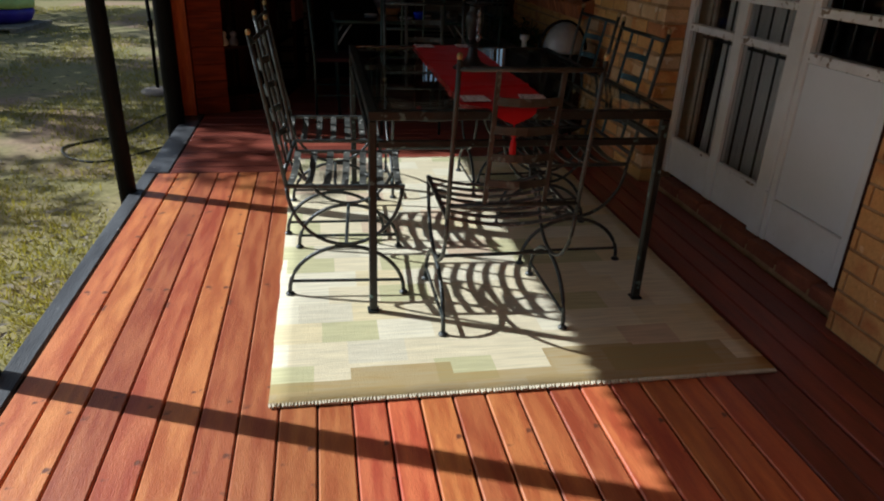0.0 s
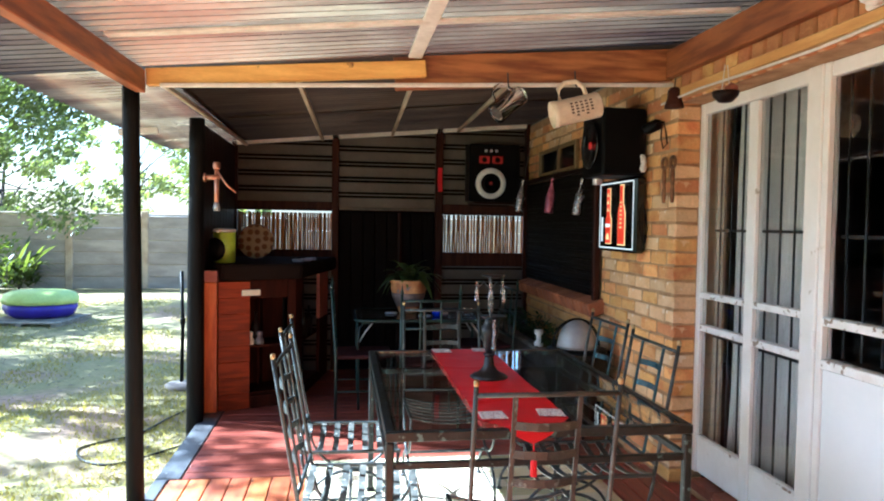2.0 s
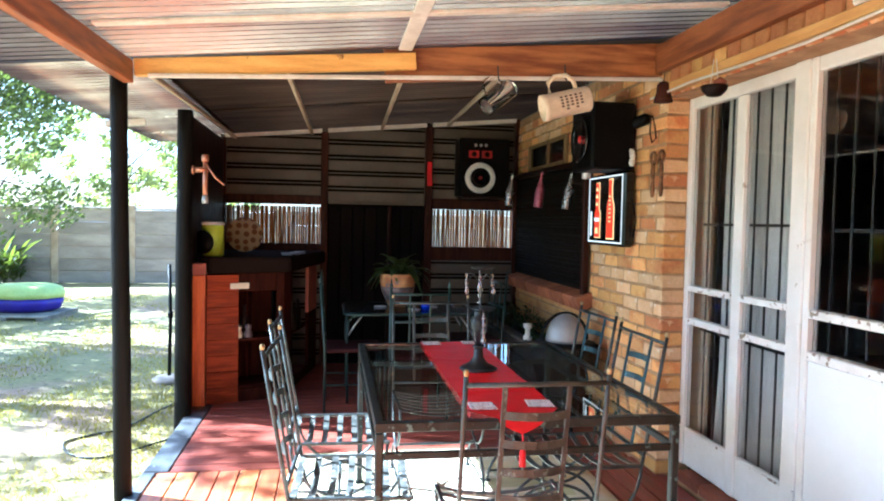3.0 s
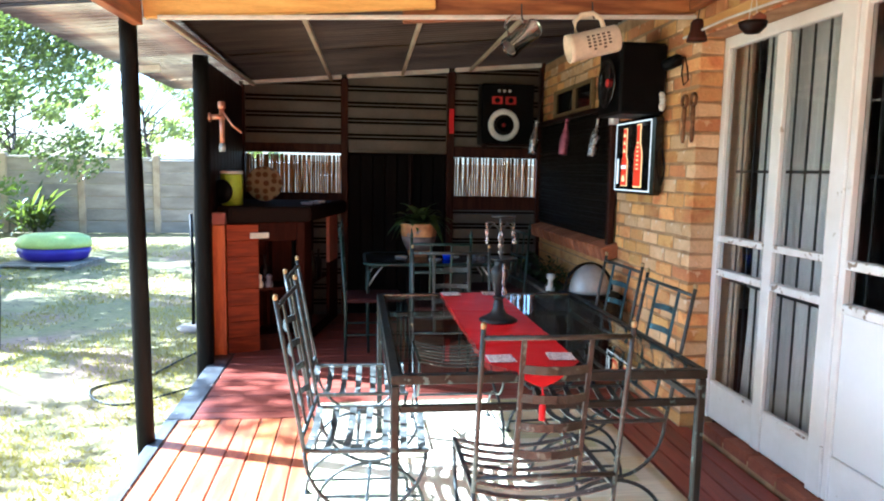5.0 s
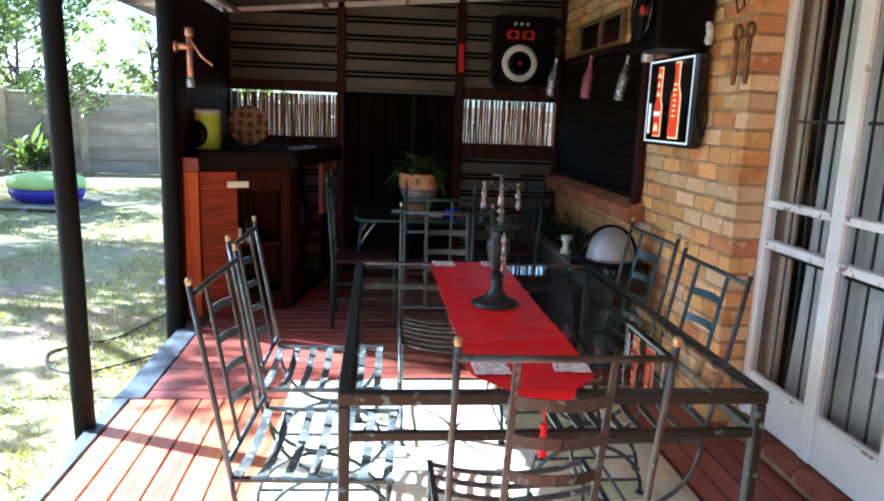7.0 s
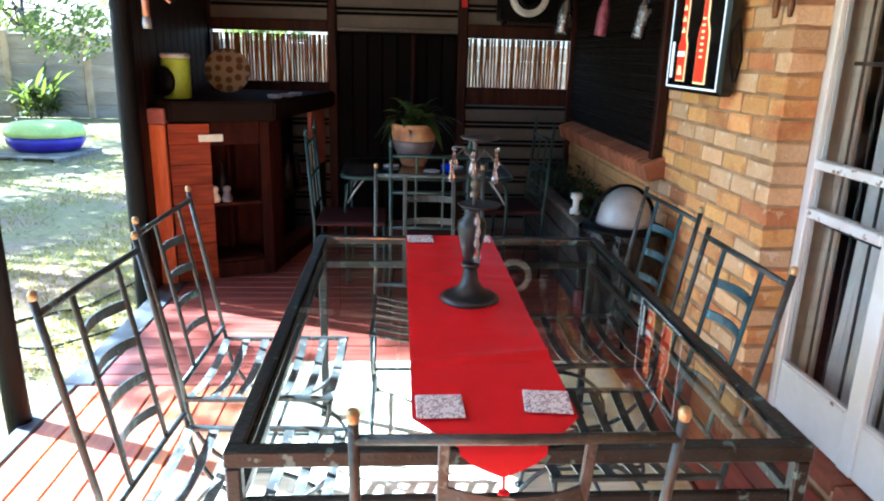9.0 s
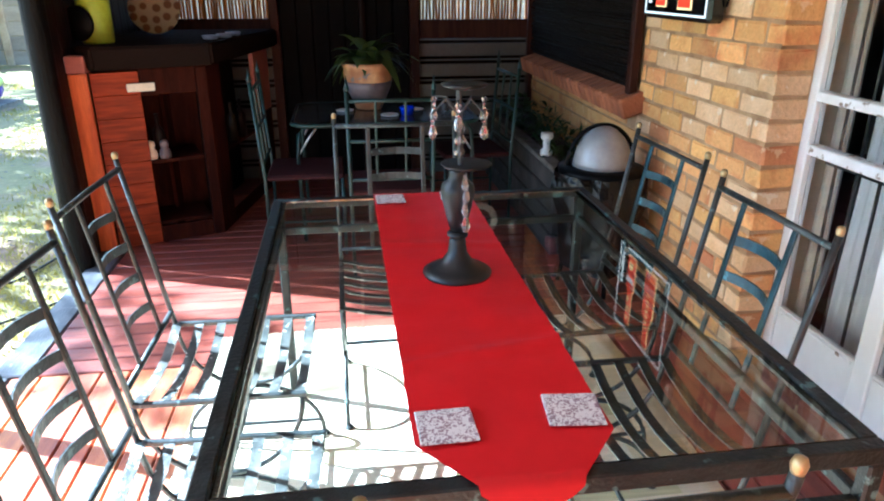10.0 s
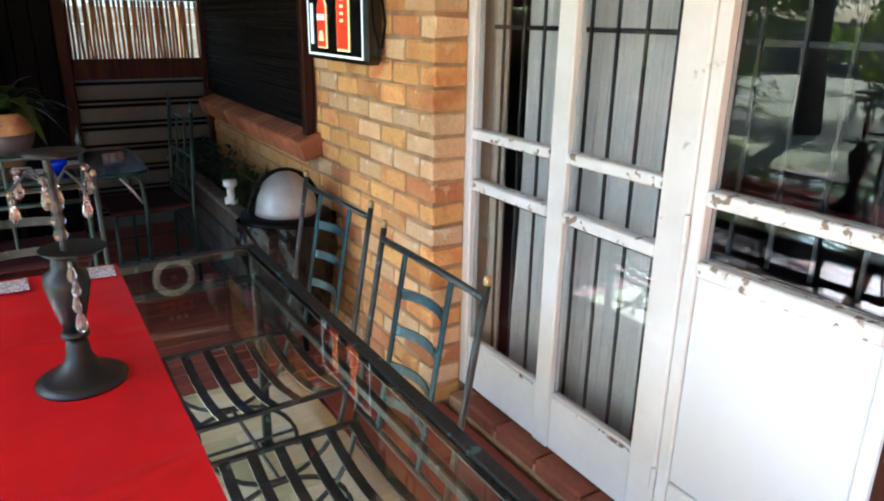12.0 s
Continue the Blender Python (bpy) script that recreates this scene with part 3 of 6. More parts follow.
# ---- poles, beams, roof ----
def pole(x, y, r, top, lean=0.0, label=""):
    pts, tp = [], []
    for k in range(15):
        f = k / 14
        pts.append((x + (lean * f) + 0.006 * noise.noise((y, f * 3, 0)), y + 0.006 * noise.noise((f * 3, y, 1)), GROUND - 0.05 + f * (top - GROUND + 0.05)))
        tp.append(1.08 - 0.12 * f + 0.04 * noise.noise((f * 5, y, 2)))
    ob = part("post", tube(pts, r, 12, taper=tp), M_POLE, None, "", True)
    tagged(ob, label, "post", "veranda posts")


pole(-1.10, 1.93, 0.04, 2.03, 0.02, "slim black creosoted timber veranda post")
pole(-1.072, 3.60, 0.042, 2.10, -0.025, "black creosoted timber post at the deck edge")
pole(-1.085, 5.02, 0.055, 2.13, 0.015, "thick black creosoted timber post beside the bar")


def long_box(a, b, half_w, half_h, bevel=0.004):
    """A straight timber from a to b, upright cross-section."""
    d = Vector(b) - Vector(a)
    bm = box(-d.length / 2, d.length / 2, -half_w, half_w, -half_h, half_h, bevel)
    mid = (Vector(a) + Vector(b)) / 2
    q = Vector((1, 0, 0)).rotation_difference(d)
    bm.transform(Matrix.Translation(mid) @ q.to_matrix().to_4x4())
    return bm


ob = structure("beam_edge", long_box((-1.045, -3.2, 1.97), (-1.045, 3.575, 2.095), 0.025, 0.055), M_BEAMY, "dark orange-brown timber edge beam on the posts", "beam")
ob = structure("beam_cross", long_box((-1.02, 3.60, 2.120), (0.36, 3.60, 2.226), 0.022, 0.042), M_BEAM, "honey-coloured timber cross beam with dark knots", "beam")
structure("beam_cross_far", long_box((0.20, 3.645, 2.205), (1.73, 3.645, 2.318), 0.022, 0.088), M_BEAMX, "red-brown timber cross beam board", "beam")
structure("beam_strip", long_box((-0.95, 3.565, 2.078), (1.73, 3.61, 2.205), 0.012, 0.010), M_PURLIN, "pale batten along the cross beam", "batten")
structure("beam_wall", long_box((1.715, -3.2, 2.305), (1.715, 3.62, 2.315), 0.024, 0.075), M_BEAMY, "orange timber wall plate under the roof", "beam")
structure("beam_wall_lower", long_box((1.70, -3.2, 2.125), (1.70, 3.63, 2.128), 0.03, 0.023), M_YELLOW, "yellow timber rail above the windows", "rail")
structure("cable_run", tube([(1.662, 3.6 - 0.42 * k, 2.094 + 0.010 * math.sin(k * 1.7)) for k in range(12)], 0.006, 6), M_PURLIN, "white electric cable along the rail", "cable")


def roof():
    """Corrugated sheets, waves running down the slope."""
    def sheet(y0, y1, x0, x1, dz, name):
        bm = bmesh.new()
        pitch = 0.076
        n = int((y1 - y0) / pitch * 6)
        cols = []
        for i in range(n + 1):
            y = y0 + (y1 - y0) * i / n
            w = 0.011 * math.sin(2 * math.pi * y / pitch)
            cols.append([bm.verts.new((x, y, ROOF_Z(x) + w + 0.012 + dz)) for x in (x0, (x0 + x1) / 2, x1)])
        for a, b in zip(cols, cols[1:]):
            for j in range(2):
                bm.faces.new((a[j], a[j + 1], b[j + 1], b[j]))
        bmesh.ops.solidify(bm, geom=bm.faces, thickness=0.0015)
        return bm
    ceiling_bm = bmesh.new()
    for k, (y0, y1) in enumerate(((-3.3, -1.0), (-1.05, 1.3), (1.25, 3.62), (3.60, 5.3), (5.25, 7.0))):
        b = sheet(y0, y1, -1.72 if k < 3 else -0.985, 1.80, 0.004 * (k % 2), "s")
        me = bpy.data.meshes.new("tmp")
        b.to_mesh(me)
        b.free()
        ceiling_bm.from_mesh(me)
        bpy.data.meshes.remove(me)
        if k == 2:
            structure("ceiling", ceiling_bm, M_ROOF, "corrugated galvanised iron veranda roof", "roof", True)
            ceiling_bm = bmesh.new()
    structure("ceiling_eave", sheet(3.60, 7.0, -1.72, -0.95, 0.006, "e"), M_ROOF, "galvanised corrugated eave beyond the posts", "roof", True)
    structure("ceiling_far", ceiling_bm, M_ROOFBROWN, "dark brown corrugated roof over the bar", "roof", True)


roof()
for k, x in enumerate((-1.02, -0.32, 0.34, 0.98)):
    structure("purlin_%d" % (k + 1), long_box((x, 3.66, ROOF_Z(x) - 0.018), (x + 0.06, 6.68, ROOF_Z(x) - 0.018), 0.013, 0.015), M_BATTEN, "pale timber purlin under the roof sheets", "purlin")
structure("purlin_5", long_box((0.30, -3.2, ROOF_Z(0.3) - 0.012), (0.30, 3.56, ROOF_Z(0.3) - 0.012), 0.035, 0.008), M_PURLIN, "whitewashed timber strip under the roof sheets", "purlin")
structure("purlin_6", long_box((-1.0, 2.94, ROOF_Z(-1.0) - 0.012), (1.70, 2.94, ROOF_Z(1.70) - 0.012), 0.026, 0.008), M_PURLIN, "whitewashed strip across the roof sheets", "purlin")
structure("gutter_bracket", long_box((-1.60, 5.05, 2.02), (-1.35, 5.1, 2.05), 0.05, 0.02), M_PURLIN, "pale timber bracket under the eave", "bracket")

# ---- house wall ----
WALL_X = 1.75
COURSE = 0.0805


def brick_mesh(w, d, h, material, seed):
    bm = box(-w / 2, w / 2, -d / 2, d / 2, -h / 2, h / 2, 0.007)
    rng = random.Random(seed)
    for v in bm.verts:
        v.co += Vector((rng.uniform(-1, 1), rng.uniform(-1, 1), rng.uniform(-1, 1))) * 0.0036
    return mesh_of(bm, material, "brick")


BRICK_SETS = {}


def brick_pick(w, h, rng):
    key = (round(w, 3), round(h, 3))
    if key not in BRICK_SETS:
        BRICK_SETS[key] = [brick_mesh(w, 0.135, h, mt, i) for i, mt in enumerate((M_BRICK, M_BRICK, M_BRICK, M_BRICKP, M_BRICKP, M_BRICKR))]
    return rng.choice(BRICK_SETS[key])


def brick_field(parent, y0, y1, z0, z1, seed):
    """Running bond on the face x = WALL_X, from y0 (open end) to y1."""
    rng = random.Random(seed)
    z = z0
    row = 0
    L = 0.206
    while z + COURSE <= z1 + 0.02:
        y = y0
        first = True
        while y < y1 - 0.03:
            w = L if not (first and row % 2) else L / 2
            first = False
            w = min(w, y1 - y)
            w = round(w, 3)
            me = brick_pick(round(w - 0.012, 3), COURSE - 0.012, rng)
            shared("brick", me, parent, pose(WALL_X + 0.068 + rng.uniform(-0.003, 0.002), y + w / 2, z + COURSE / 2, 0, 0, 90 + 180 * rng.randint(0, 1)))
            y += w
        z += COURSE
        row += 1


wall_e = thing("wall_east", "tan and orange face-brick house wall", "brick wall", kind="structure")
part("mortar", box(WALL_X + 0.006, WALL_X + 0.2, 3.588, 6.78, -0.15, 2.40), M_MORTAR, wall_e)
part("mortar", box(WALL_X + 0.006, WALL_X + 0.2, -3.3, 1.93, -0.15, 2.40), M_MORTAR, wall_e)
part("lintel_core", box(WALL_X + 0.012, WALL_X + 0.2, 1.93, 3.575, 2.102, 2.42), M_MORTAR, wall_e)

# steps of terracotta brick under the windows
step = thing("door_sill", "row of worn terracotta bricks below the white windows", "door sill", kind="structure")
part("sill_bed", box(1.832, 1.93, 1.93, 3.57, -0.15, 0.035), M_MORTAR, step)
sb = mesh_of(box(-0.05, 0.05, -0.107, 0.107, -0.03, 0.03, 0.009), M_TERRA, "brick")
for k in range(7):
    shared("brick", sb, step, pose(1.876, 2.04 + 0.222 * k, 0.035 + 0.002 * (k % 3)))


# ---- white steel windows and half-glazed door ----
def window_unit():
    X = 1.888
    root = thing("window_1", "tall white-painted steel window with chipped paint and burglar bars", "window", kind="structure")
    T = 0.045
    def bar(name, y0, y1, z0, z1, d=0.0, t=T):
        return part(name, box(X - d, X + t, y0, y1, z0, z1, 0.004), M_CHIP if name == "rail" else M_WHITE, root)
    bar("frame", 3.545, 3.60, 0.07, 2.10)
    bar("frame", 2.598, 2.69, 0.07, 2.10, 0.012)
    bar("head", 2.69, 3.545, 2.04, 2.10)
    bar("mullion", 3.055, 3.128, 0.075, 2.035)
    for y0, y1 in ((3.130, 3.543), (2.692, 3.053)):
        bar("rail", y0, y1, 1.040, 1.073, 0.004)
        bar("rail", y0, y1, 0.860, 0.896, 0.004)
        part("kick_panel", box(X + 0.006, X + 0.036, y0, y1, 0.075, 0.285, 0.004), M_WHITE, root)
        part("panel_bead", box(X - 0.001, X + 0.005, y0 + 0.012, y1 - 0.012, 0.266, 0.278, 0.002), M_CHIP, root)
        for z0, z1 in ((0.288, 0.858), (0.898, 1.038), (1.075, 2.038)):
            part("pane", box(X + 0.020, X + 0.024, y0, y1, z0, z1), M_WINGLASS, root, shadow=False)
    for z in (0.828, 1.41):
        part("burglar_bar", box(X + 0.085, X + 0.093, 2.62, 3.55, z - 0.007, z + 0.007), M_BAR, root)
    for k in range(8):
        y = 2.765 + 0.103 * k
        part("burglar_bar", box(X + 0.076, X + 0.083, y - 0.0045, y + 0.0045, 0.2, 2.06), M_BAR, root)

    door = thing("door_1", "half-glazed white door leaf with a plain lower panel", "door", kind="structure")
    def dbar(name, y0, y1, z0, z1, d=0.0):
        return part(name, box(X - d, X + T, y0, y1, z0, z1, 0.004), M_CHIP if name == "rail" else M_WHITE, door)
    dbar("stile", 2.560, 2.596, 0.07, 2.10, 0.006)
    dbar("stile", 2.085, 2.122, 0.07, 2.10, 0.006)
    dbar("head", 2.124, 2.558, 2.04, 2.10)
    dbar("rail", 2.124, 2.558, 1.030, 1.066, 0.01)
    dbar("rail", 2.124, 2.558, 0.855, 0.893, 0.01)
    part("lower_panel", box(X + 0.002, X + 0.032, 2.124, 2.558, 0.268, 0.853, 0.003), M_PANEL, door, "smooth white lower panel")
    dbar("kick_board", 2.124, 2.558, 0.075, 0.264, 0.004)
    for z0, z1 in ((0.895, 1.028), (1.068, 2.038)):
        part("pane", box(X + 0.020, X + 0.024, 2.124, 2.558, z0, z1), M_WINGLASS, door, shadow=False)
    for k in range(5):
        y = 2.54 - 0.104 * k
        part("burglar_bar", box(X + 0.076, X + 0.083, y - 0.0045, y + 0.0045, 0.9, 2.06), M_BAR, door)
    part("burglar_bar", box(X + 0.085, X + 0.093, 2.09, 2.58, 1.387, 1.401), M_BAR, door)
    for z in (0.93, 0.22):
        part("hinge", lathe([(0.008, 0), (0.008, 0.07)], 8, at=(X - 0.016, 2.597, z)), M_WHITE, door)
    structure("door_jamb", box(X - 0.01, X + 0.06, 1.935, 2.083, 0.04, 2.10, 0.005), M_BROWNWOOD, "brown timber jamb beside the white door", "jamb")


window_unit()


def curtain(y0, y1, x, z0, z1, folds, material, name, label, swell=0.0, seed=1):
    rng = random.Random(seed)
    bm = bmesh.new()
    n = folds * 8
    rows = 14
    grid = []
    for j in range(rows + 1):
        g = j / rows
        z = z1 + (z0 - z1) * g
        row = []
        for i in range(n + 1):
            f = i / n
            y = y0 + (y1 - y0) * f
            y += swell * (1 - f) * (g ** 2)
            d = min(0.03, 0.2 * abs(y1 - y0) / folds) * math.sin(2 * math.pi * (folds * f + 0.35 * math.sin(6 * f + seed))) + 0.015 * noise.noise((f * 4, g * 2, seed))
            row.append(bm.verts.new((x + d, y, z)))
        grid.append(row)
    for a, b in zip(grid, grid[1:]):
        for i in range(n):
            bm.faces.new((a[i], a[i + 1], b[i + 1], b[i]))
    ob = part(name, bm, material, None, "", True)
    tagged(ob, label, "curtain")


curtain(3.42, 2.70, 2.030, 0.06, 2.16, 17, M_CURTAIN, "curtain", "long pale grey sheer curtain behind the bars", 0.07, 2)
curtain(3.475, 3.72, 2.0, 0.06, 2.16, 2, M_CURTAIN2, "curtain", "flat beige drape at the window edge", 0.0, 5)

# room behind, closed and unlit
room = thing("room_shell", "plain unlit room behind the windows", "room", kind="structure")
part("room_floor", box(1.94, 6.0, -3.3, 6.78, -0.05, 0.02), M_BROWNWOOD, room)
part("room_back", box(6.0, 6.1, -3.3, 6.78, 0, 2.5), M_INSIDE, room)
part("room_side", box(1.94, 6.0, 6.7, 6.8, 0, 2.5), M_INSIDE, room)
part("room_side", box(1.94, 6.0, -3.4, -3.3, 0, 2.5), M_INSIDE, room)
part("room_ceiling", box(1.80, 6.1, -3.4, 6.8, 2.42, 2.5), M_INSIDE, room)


# ---- reed blind and small window on the house wall ----
def reed_blind():
    root = thing("reed_blind", "dark horizontal reed blind in a brown frame over the wall", "blind")
    me = [mesh_of(tube([(0.004 * noise.noise((k * 0.7, s, 4)), -0.96 + 0.08 * k, 0.006 * noise.noise((k * 1.7, s * 3.1, 0))) for k in range(25)], 0.0070, 5, taper=[1 + 0.25 * noise.noise((k * 0.9, s, 8)) for k in range(25)]), M_REED, "reed") for s in range(12)]
    rng = random.Random(4)
    for k in range(72):
        shared("reed", me[rng.randrange(12)], root, pose(1.722 + rng.uniform(-0.006, 0.006), 5.64, 0.945 + 0.0122 * k + rng.uniform(-0.003, 0.003), rng.uniform(-0.5, 0.5), 0, 180 * rng.randint(0, 1)))
    part("frame", box(1.69, 1.735, 4.64, 4.69, 0.90, 1.86, 0.005), M_BROWNWOOD, root)
    part("frame", box(1.69, 1.735, 6.58, 6.62, 0.90, 1.86, 0.005), M_BROWNWOOD, root)
    part("backing", box(1.733, 1.737, 4.70, 6.57, 0.92, 1.82), M_BLACK, root)
    part("frame", box(1.688, 1.735, 4.695, 6.575, 1.825, 1.86, 0.005), M_DARKWOOD, root)


reed_blind()


def small_window():
    root = thing("window_2", "small yellow-framed window high in the brick wall", "window", kind="structure")
    for y in (5.18, 5.62, 6.16):
        part("frame", box(1.715, 1.745, y - 0.02, y + 0.02, 1.87, 2.10, 0.003), M_DIMYELLOW, root)
    for z in (1.885, 2.085):
        part("frame", box(1.718, 1.743, 5.2, 5.6, z - 0.015, z + 0.015, 0.003), M_DIMYELLOW, root)
        part("frame", box(1.718, 1.743, 5.64, 6.14, z - 0.015, z + 0.015, 0.003), M_DIMYELLOW, root)
    part("pane", box(1.734, 1.738, 5.2, 5.6, 1.90, 2.07), M_GLOSS, root)
    part("pane", box(1.734, 1.738, 5.64, 6.14, 1.90, 2.07), M_GLOSS, root)


small_window()

# brick sill below the blind
sill = thing("brick_sill", "sloping weathered red-brown brick sill below the reed blind", "sill", kind="structure")
sbm = [mesh_of(box(-0.075, 0.075, -0.034, 0.034, -0.05, 0.05, 0.009), mt, "brick") for mt in (M_SILLBRICK, M_SILLBRICK, M_SILLBRICK)]
for k in range(24):
    shared("brick", sbm[(k * 7) % 3], sill, pose(1.715 + 0.003 * (k % 2), 4.63 + 0.083 * k, 0.855, 0, -18 + (k % 3)))

# ---- back wall ----
BY = 6.70


def back_wall():
    root = thing("wall_north", "grey sheet-metal and timber screen wall with bamboo openings", "wall", kind="structure")
    def sheet(x0, x1, z0, z1, y=BY):
        """Horizontal cladding: broad bands, a thin strip between, dark gaps behind."""
        z = z0
        while z < z1 - 0.02:
            part("cladding_band", box(x0, x1, y, y + 0.012, z, min(z1, z + 0.092), 0.003), M_WALLSHEET, root)
            if z + 0.128 < z1:
                part("cladding_strip", box(x0, x1, y + 0.008, y + 0.016, z + 0.114, z + 0.126), M_WALLSHEET, root)
            z += 0.148
        part("cladding_back", box(x0, x1, y + 0.045, y + 0.055, z0, z1), M_BLACKWOOD, root)
    sheet(-1.06, -0.17, 1.62, 2.22)
    sheet(-0.11, 0.83, 1.575, 2.34)
    sheet(0.893, 1.74, 1.62, 2.44)
    sheet(0.893, 1.74, 0.0, 1.02)
    sheet(-1.06, -0.17, 0.0, 1.05)
    part("rail", box(-1.06, -0.17, BY - 0.025, BY + 0.03, 1.535, 1.62, 0.004), M_BROWNWOOD, root)
    part("rail", box(-1.06, -0.17, BY - 0.025, BY + 0.03, 1.05, 1.165, 0.004), M_BROWNWOOD, root)
    part("rail", box(0.90, 1.74, BY - 0.025, BY + 0.03, 1.518, 1.62, 0.004), M_BROWNWOOD, root)
    part("rail", box(0.90, 1.74, BY - 0.025, BY + 0.03, 1.02, 1.15, 0.004), M_BROWNWOOD, root)
    part("stud", box(-0.17, -0.105, BY - 0.05, BY + 0.06, 0, 2.27, 0.006), M_BROWNWOOD, root)
    part("stud", box(0.827, 0.897, BY - 0.05, BY + 0.06, 0, 2.36, 0.006), M_BROWNWOOD, root)
    part("door_head", box(-0.10, 0.825, BY - 0.03, BY + 0.02, 1.548, 1.575, 0.004), M_WALLSHEET, root)
    part("top_rail", long_box((-1.08, BY - 0.03, 2.155), (1.73, BY - 0.03, 2.405), 0.02, 0.02), M_PURLIN, root, "pale timber top rail")
    # dark boarded door in the middle
    for k in range(8):
        x = -0.10 + 0.1155 * k
        part("door_board", box(x + 0.003, x + 0.1125, BY + 0.02, BY + 0.045, 0.0, 1.53, 0.004), M_BLACKWOOD, root)
    part("door_post", tube([(0.48, BY - 0.02, 0), (0.485, BY - 0.02, 1.53)], 0.022, 8), M_DARKWOOD, root)
    part("backing", box(-1.1, 1.8, BY + 0.3, BY + 0.34, -0.15, 1.02), M_DARKWOOD, root)
    part("backing", box(-0.12, 0.84, BY + 0.05, BY + 0.07, 0.0, 1.62), M_BLACKWOOD, root)
    rng = random.Random(11)
    canes = [mesh_of(tube([(0, 0, 0), (0.002, 0.001, 0.12), (-0.001, 0, 0.25), (0.001, 0.001, 0.37)], 0.0098, 6, taper=(1, 0.93, 1.02, 0.95)), M_BAMBOO, "cane") for _ in range(3)]
    for x0, x1, dens in ((-1.05, -0.18, 0.0196), (0.905, 1.735, 0.0212)):
        x = x0
        while x < x1:
            if rng.random() > (0.02 if x0 < 0 else 0.05):
                shared("cane", rng.choice(canes), root, pose(x, BY + rng.uniform(-0.004, 0.004), 1.146, rng.uniform(-0.5, 0.5), rng.uniform(-1.4, 1.4), rng.uniform(0, 360)))
            x += dens * rng.uniform(0.84, 1.3)
    part("corner_stud", box(-1.088, -1.045, BY - 0.05, BY + 0.06, 0.0, 2.17, 0.004), M_BROWNWOOD, root)
    part("corner_stud", box(1.722, 1.765, BY - 0.06, BY + 0.06, 0.0, 2.42, 0.004), M_BROWNWOOD, root)
    # closing screen at the deck's open side, behind the bar
    west = thing("wall_west", "dark brown boarded screen beside the bar", "screen", kind="structure")
    for k in range(12):
        y = 5.09 + 0.1345 * k
        part("board", box(-1.085, -1.06, y, y + 0.131, -0.1, 2.12, 0.004), M_DARKWOOD, west)


back_wall()

# unseen wall added behind the viewpoint to keep southern sky off the deck
south = thing("wall_south", "added unseen wall blocking the southern sky", "wall", kind="structure")
part("wall_core", box(-1.06, 1.74, -3.3, -3.2, -0.15, 2.12), M_BRICK, south)


# ---- dining set ----
def rug():
    root = thing("rug", "pale faded patchwork rug under the dining table", "rug")
    bm = bmesh.new()
    x0, x1, y0, y1 = -0.245, 1.385, 1.683, 4.09
    nx, ny = 26, 40
    top = [[bm.verts.new((x0 + (x1 - x0) * i / nx + 0.006 * noise.noise((j * 0.4, 0, 5)), y0 + (y1 - y0) * j / ny + 0.008 * noise.noise((i * 0.4, 1, 9)), 0.010 + 0.002 * noise.noise((i * 0.5, j * 0.5, 0)))) for i in range(nx + 1)] for j in range(ny + 1)]
    for j in range(ny):
        for i in range(nx):
            bm.faces.new((top[j][i], top[j][i + 1], top[j + 1][i + 1], top[j + 1][i]))
    r = bmesh.ops.extrude_face_region(bm, geom=bm.faces[:])
    for v in [g for g in r["geom"] if isinstance(g, bmesh.types.BMVert)]:
        v.co.z = 0.0025
    bmesh.ops.recalc_face_normals(bm, faces=bm.faces)
    part("rug_field", bm, M_RUG, root, smooth=True)
    fr = bmesh.new()
    rng = random.Random(2)
    for yy, s in ((y0, -1), (y1, 1)):
        for k in range(170):
            x = x0 + (x1 - x0) * (k + 0.5) / 170
            tube([(x, yy, 0.008), (x + rng.uniform(-0.004, 0.004), yy + s * 0.012, 0.006)], 0.0056, 4, fr)
    part("fringe", fr, M_FRINGE, root, "cream fringe")["kind"] = "stuff"


rug()
FLOOR_RUG = 0.012
TZ = 0.75


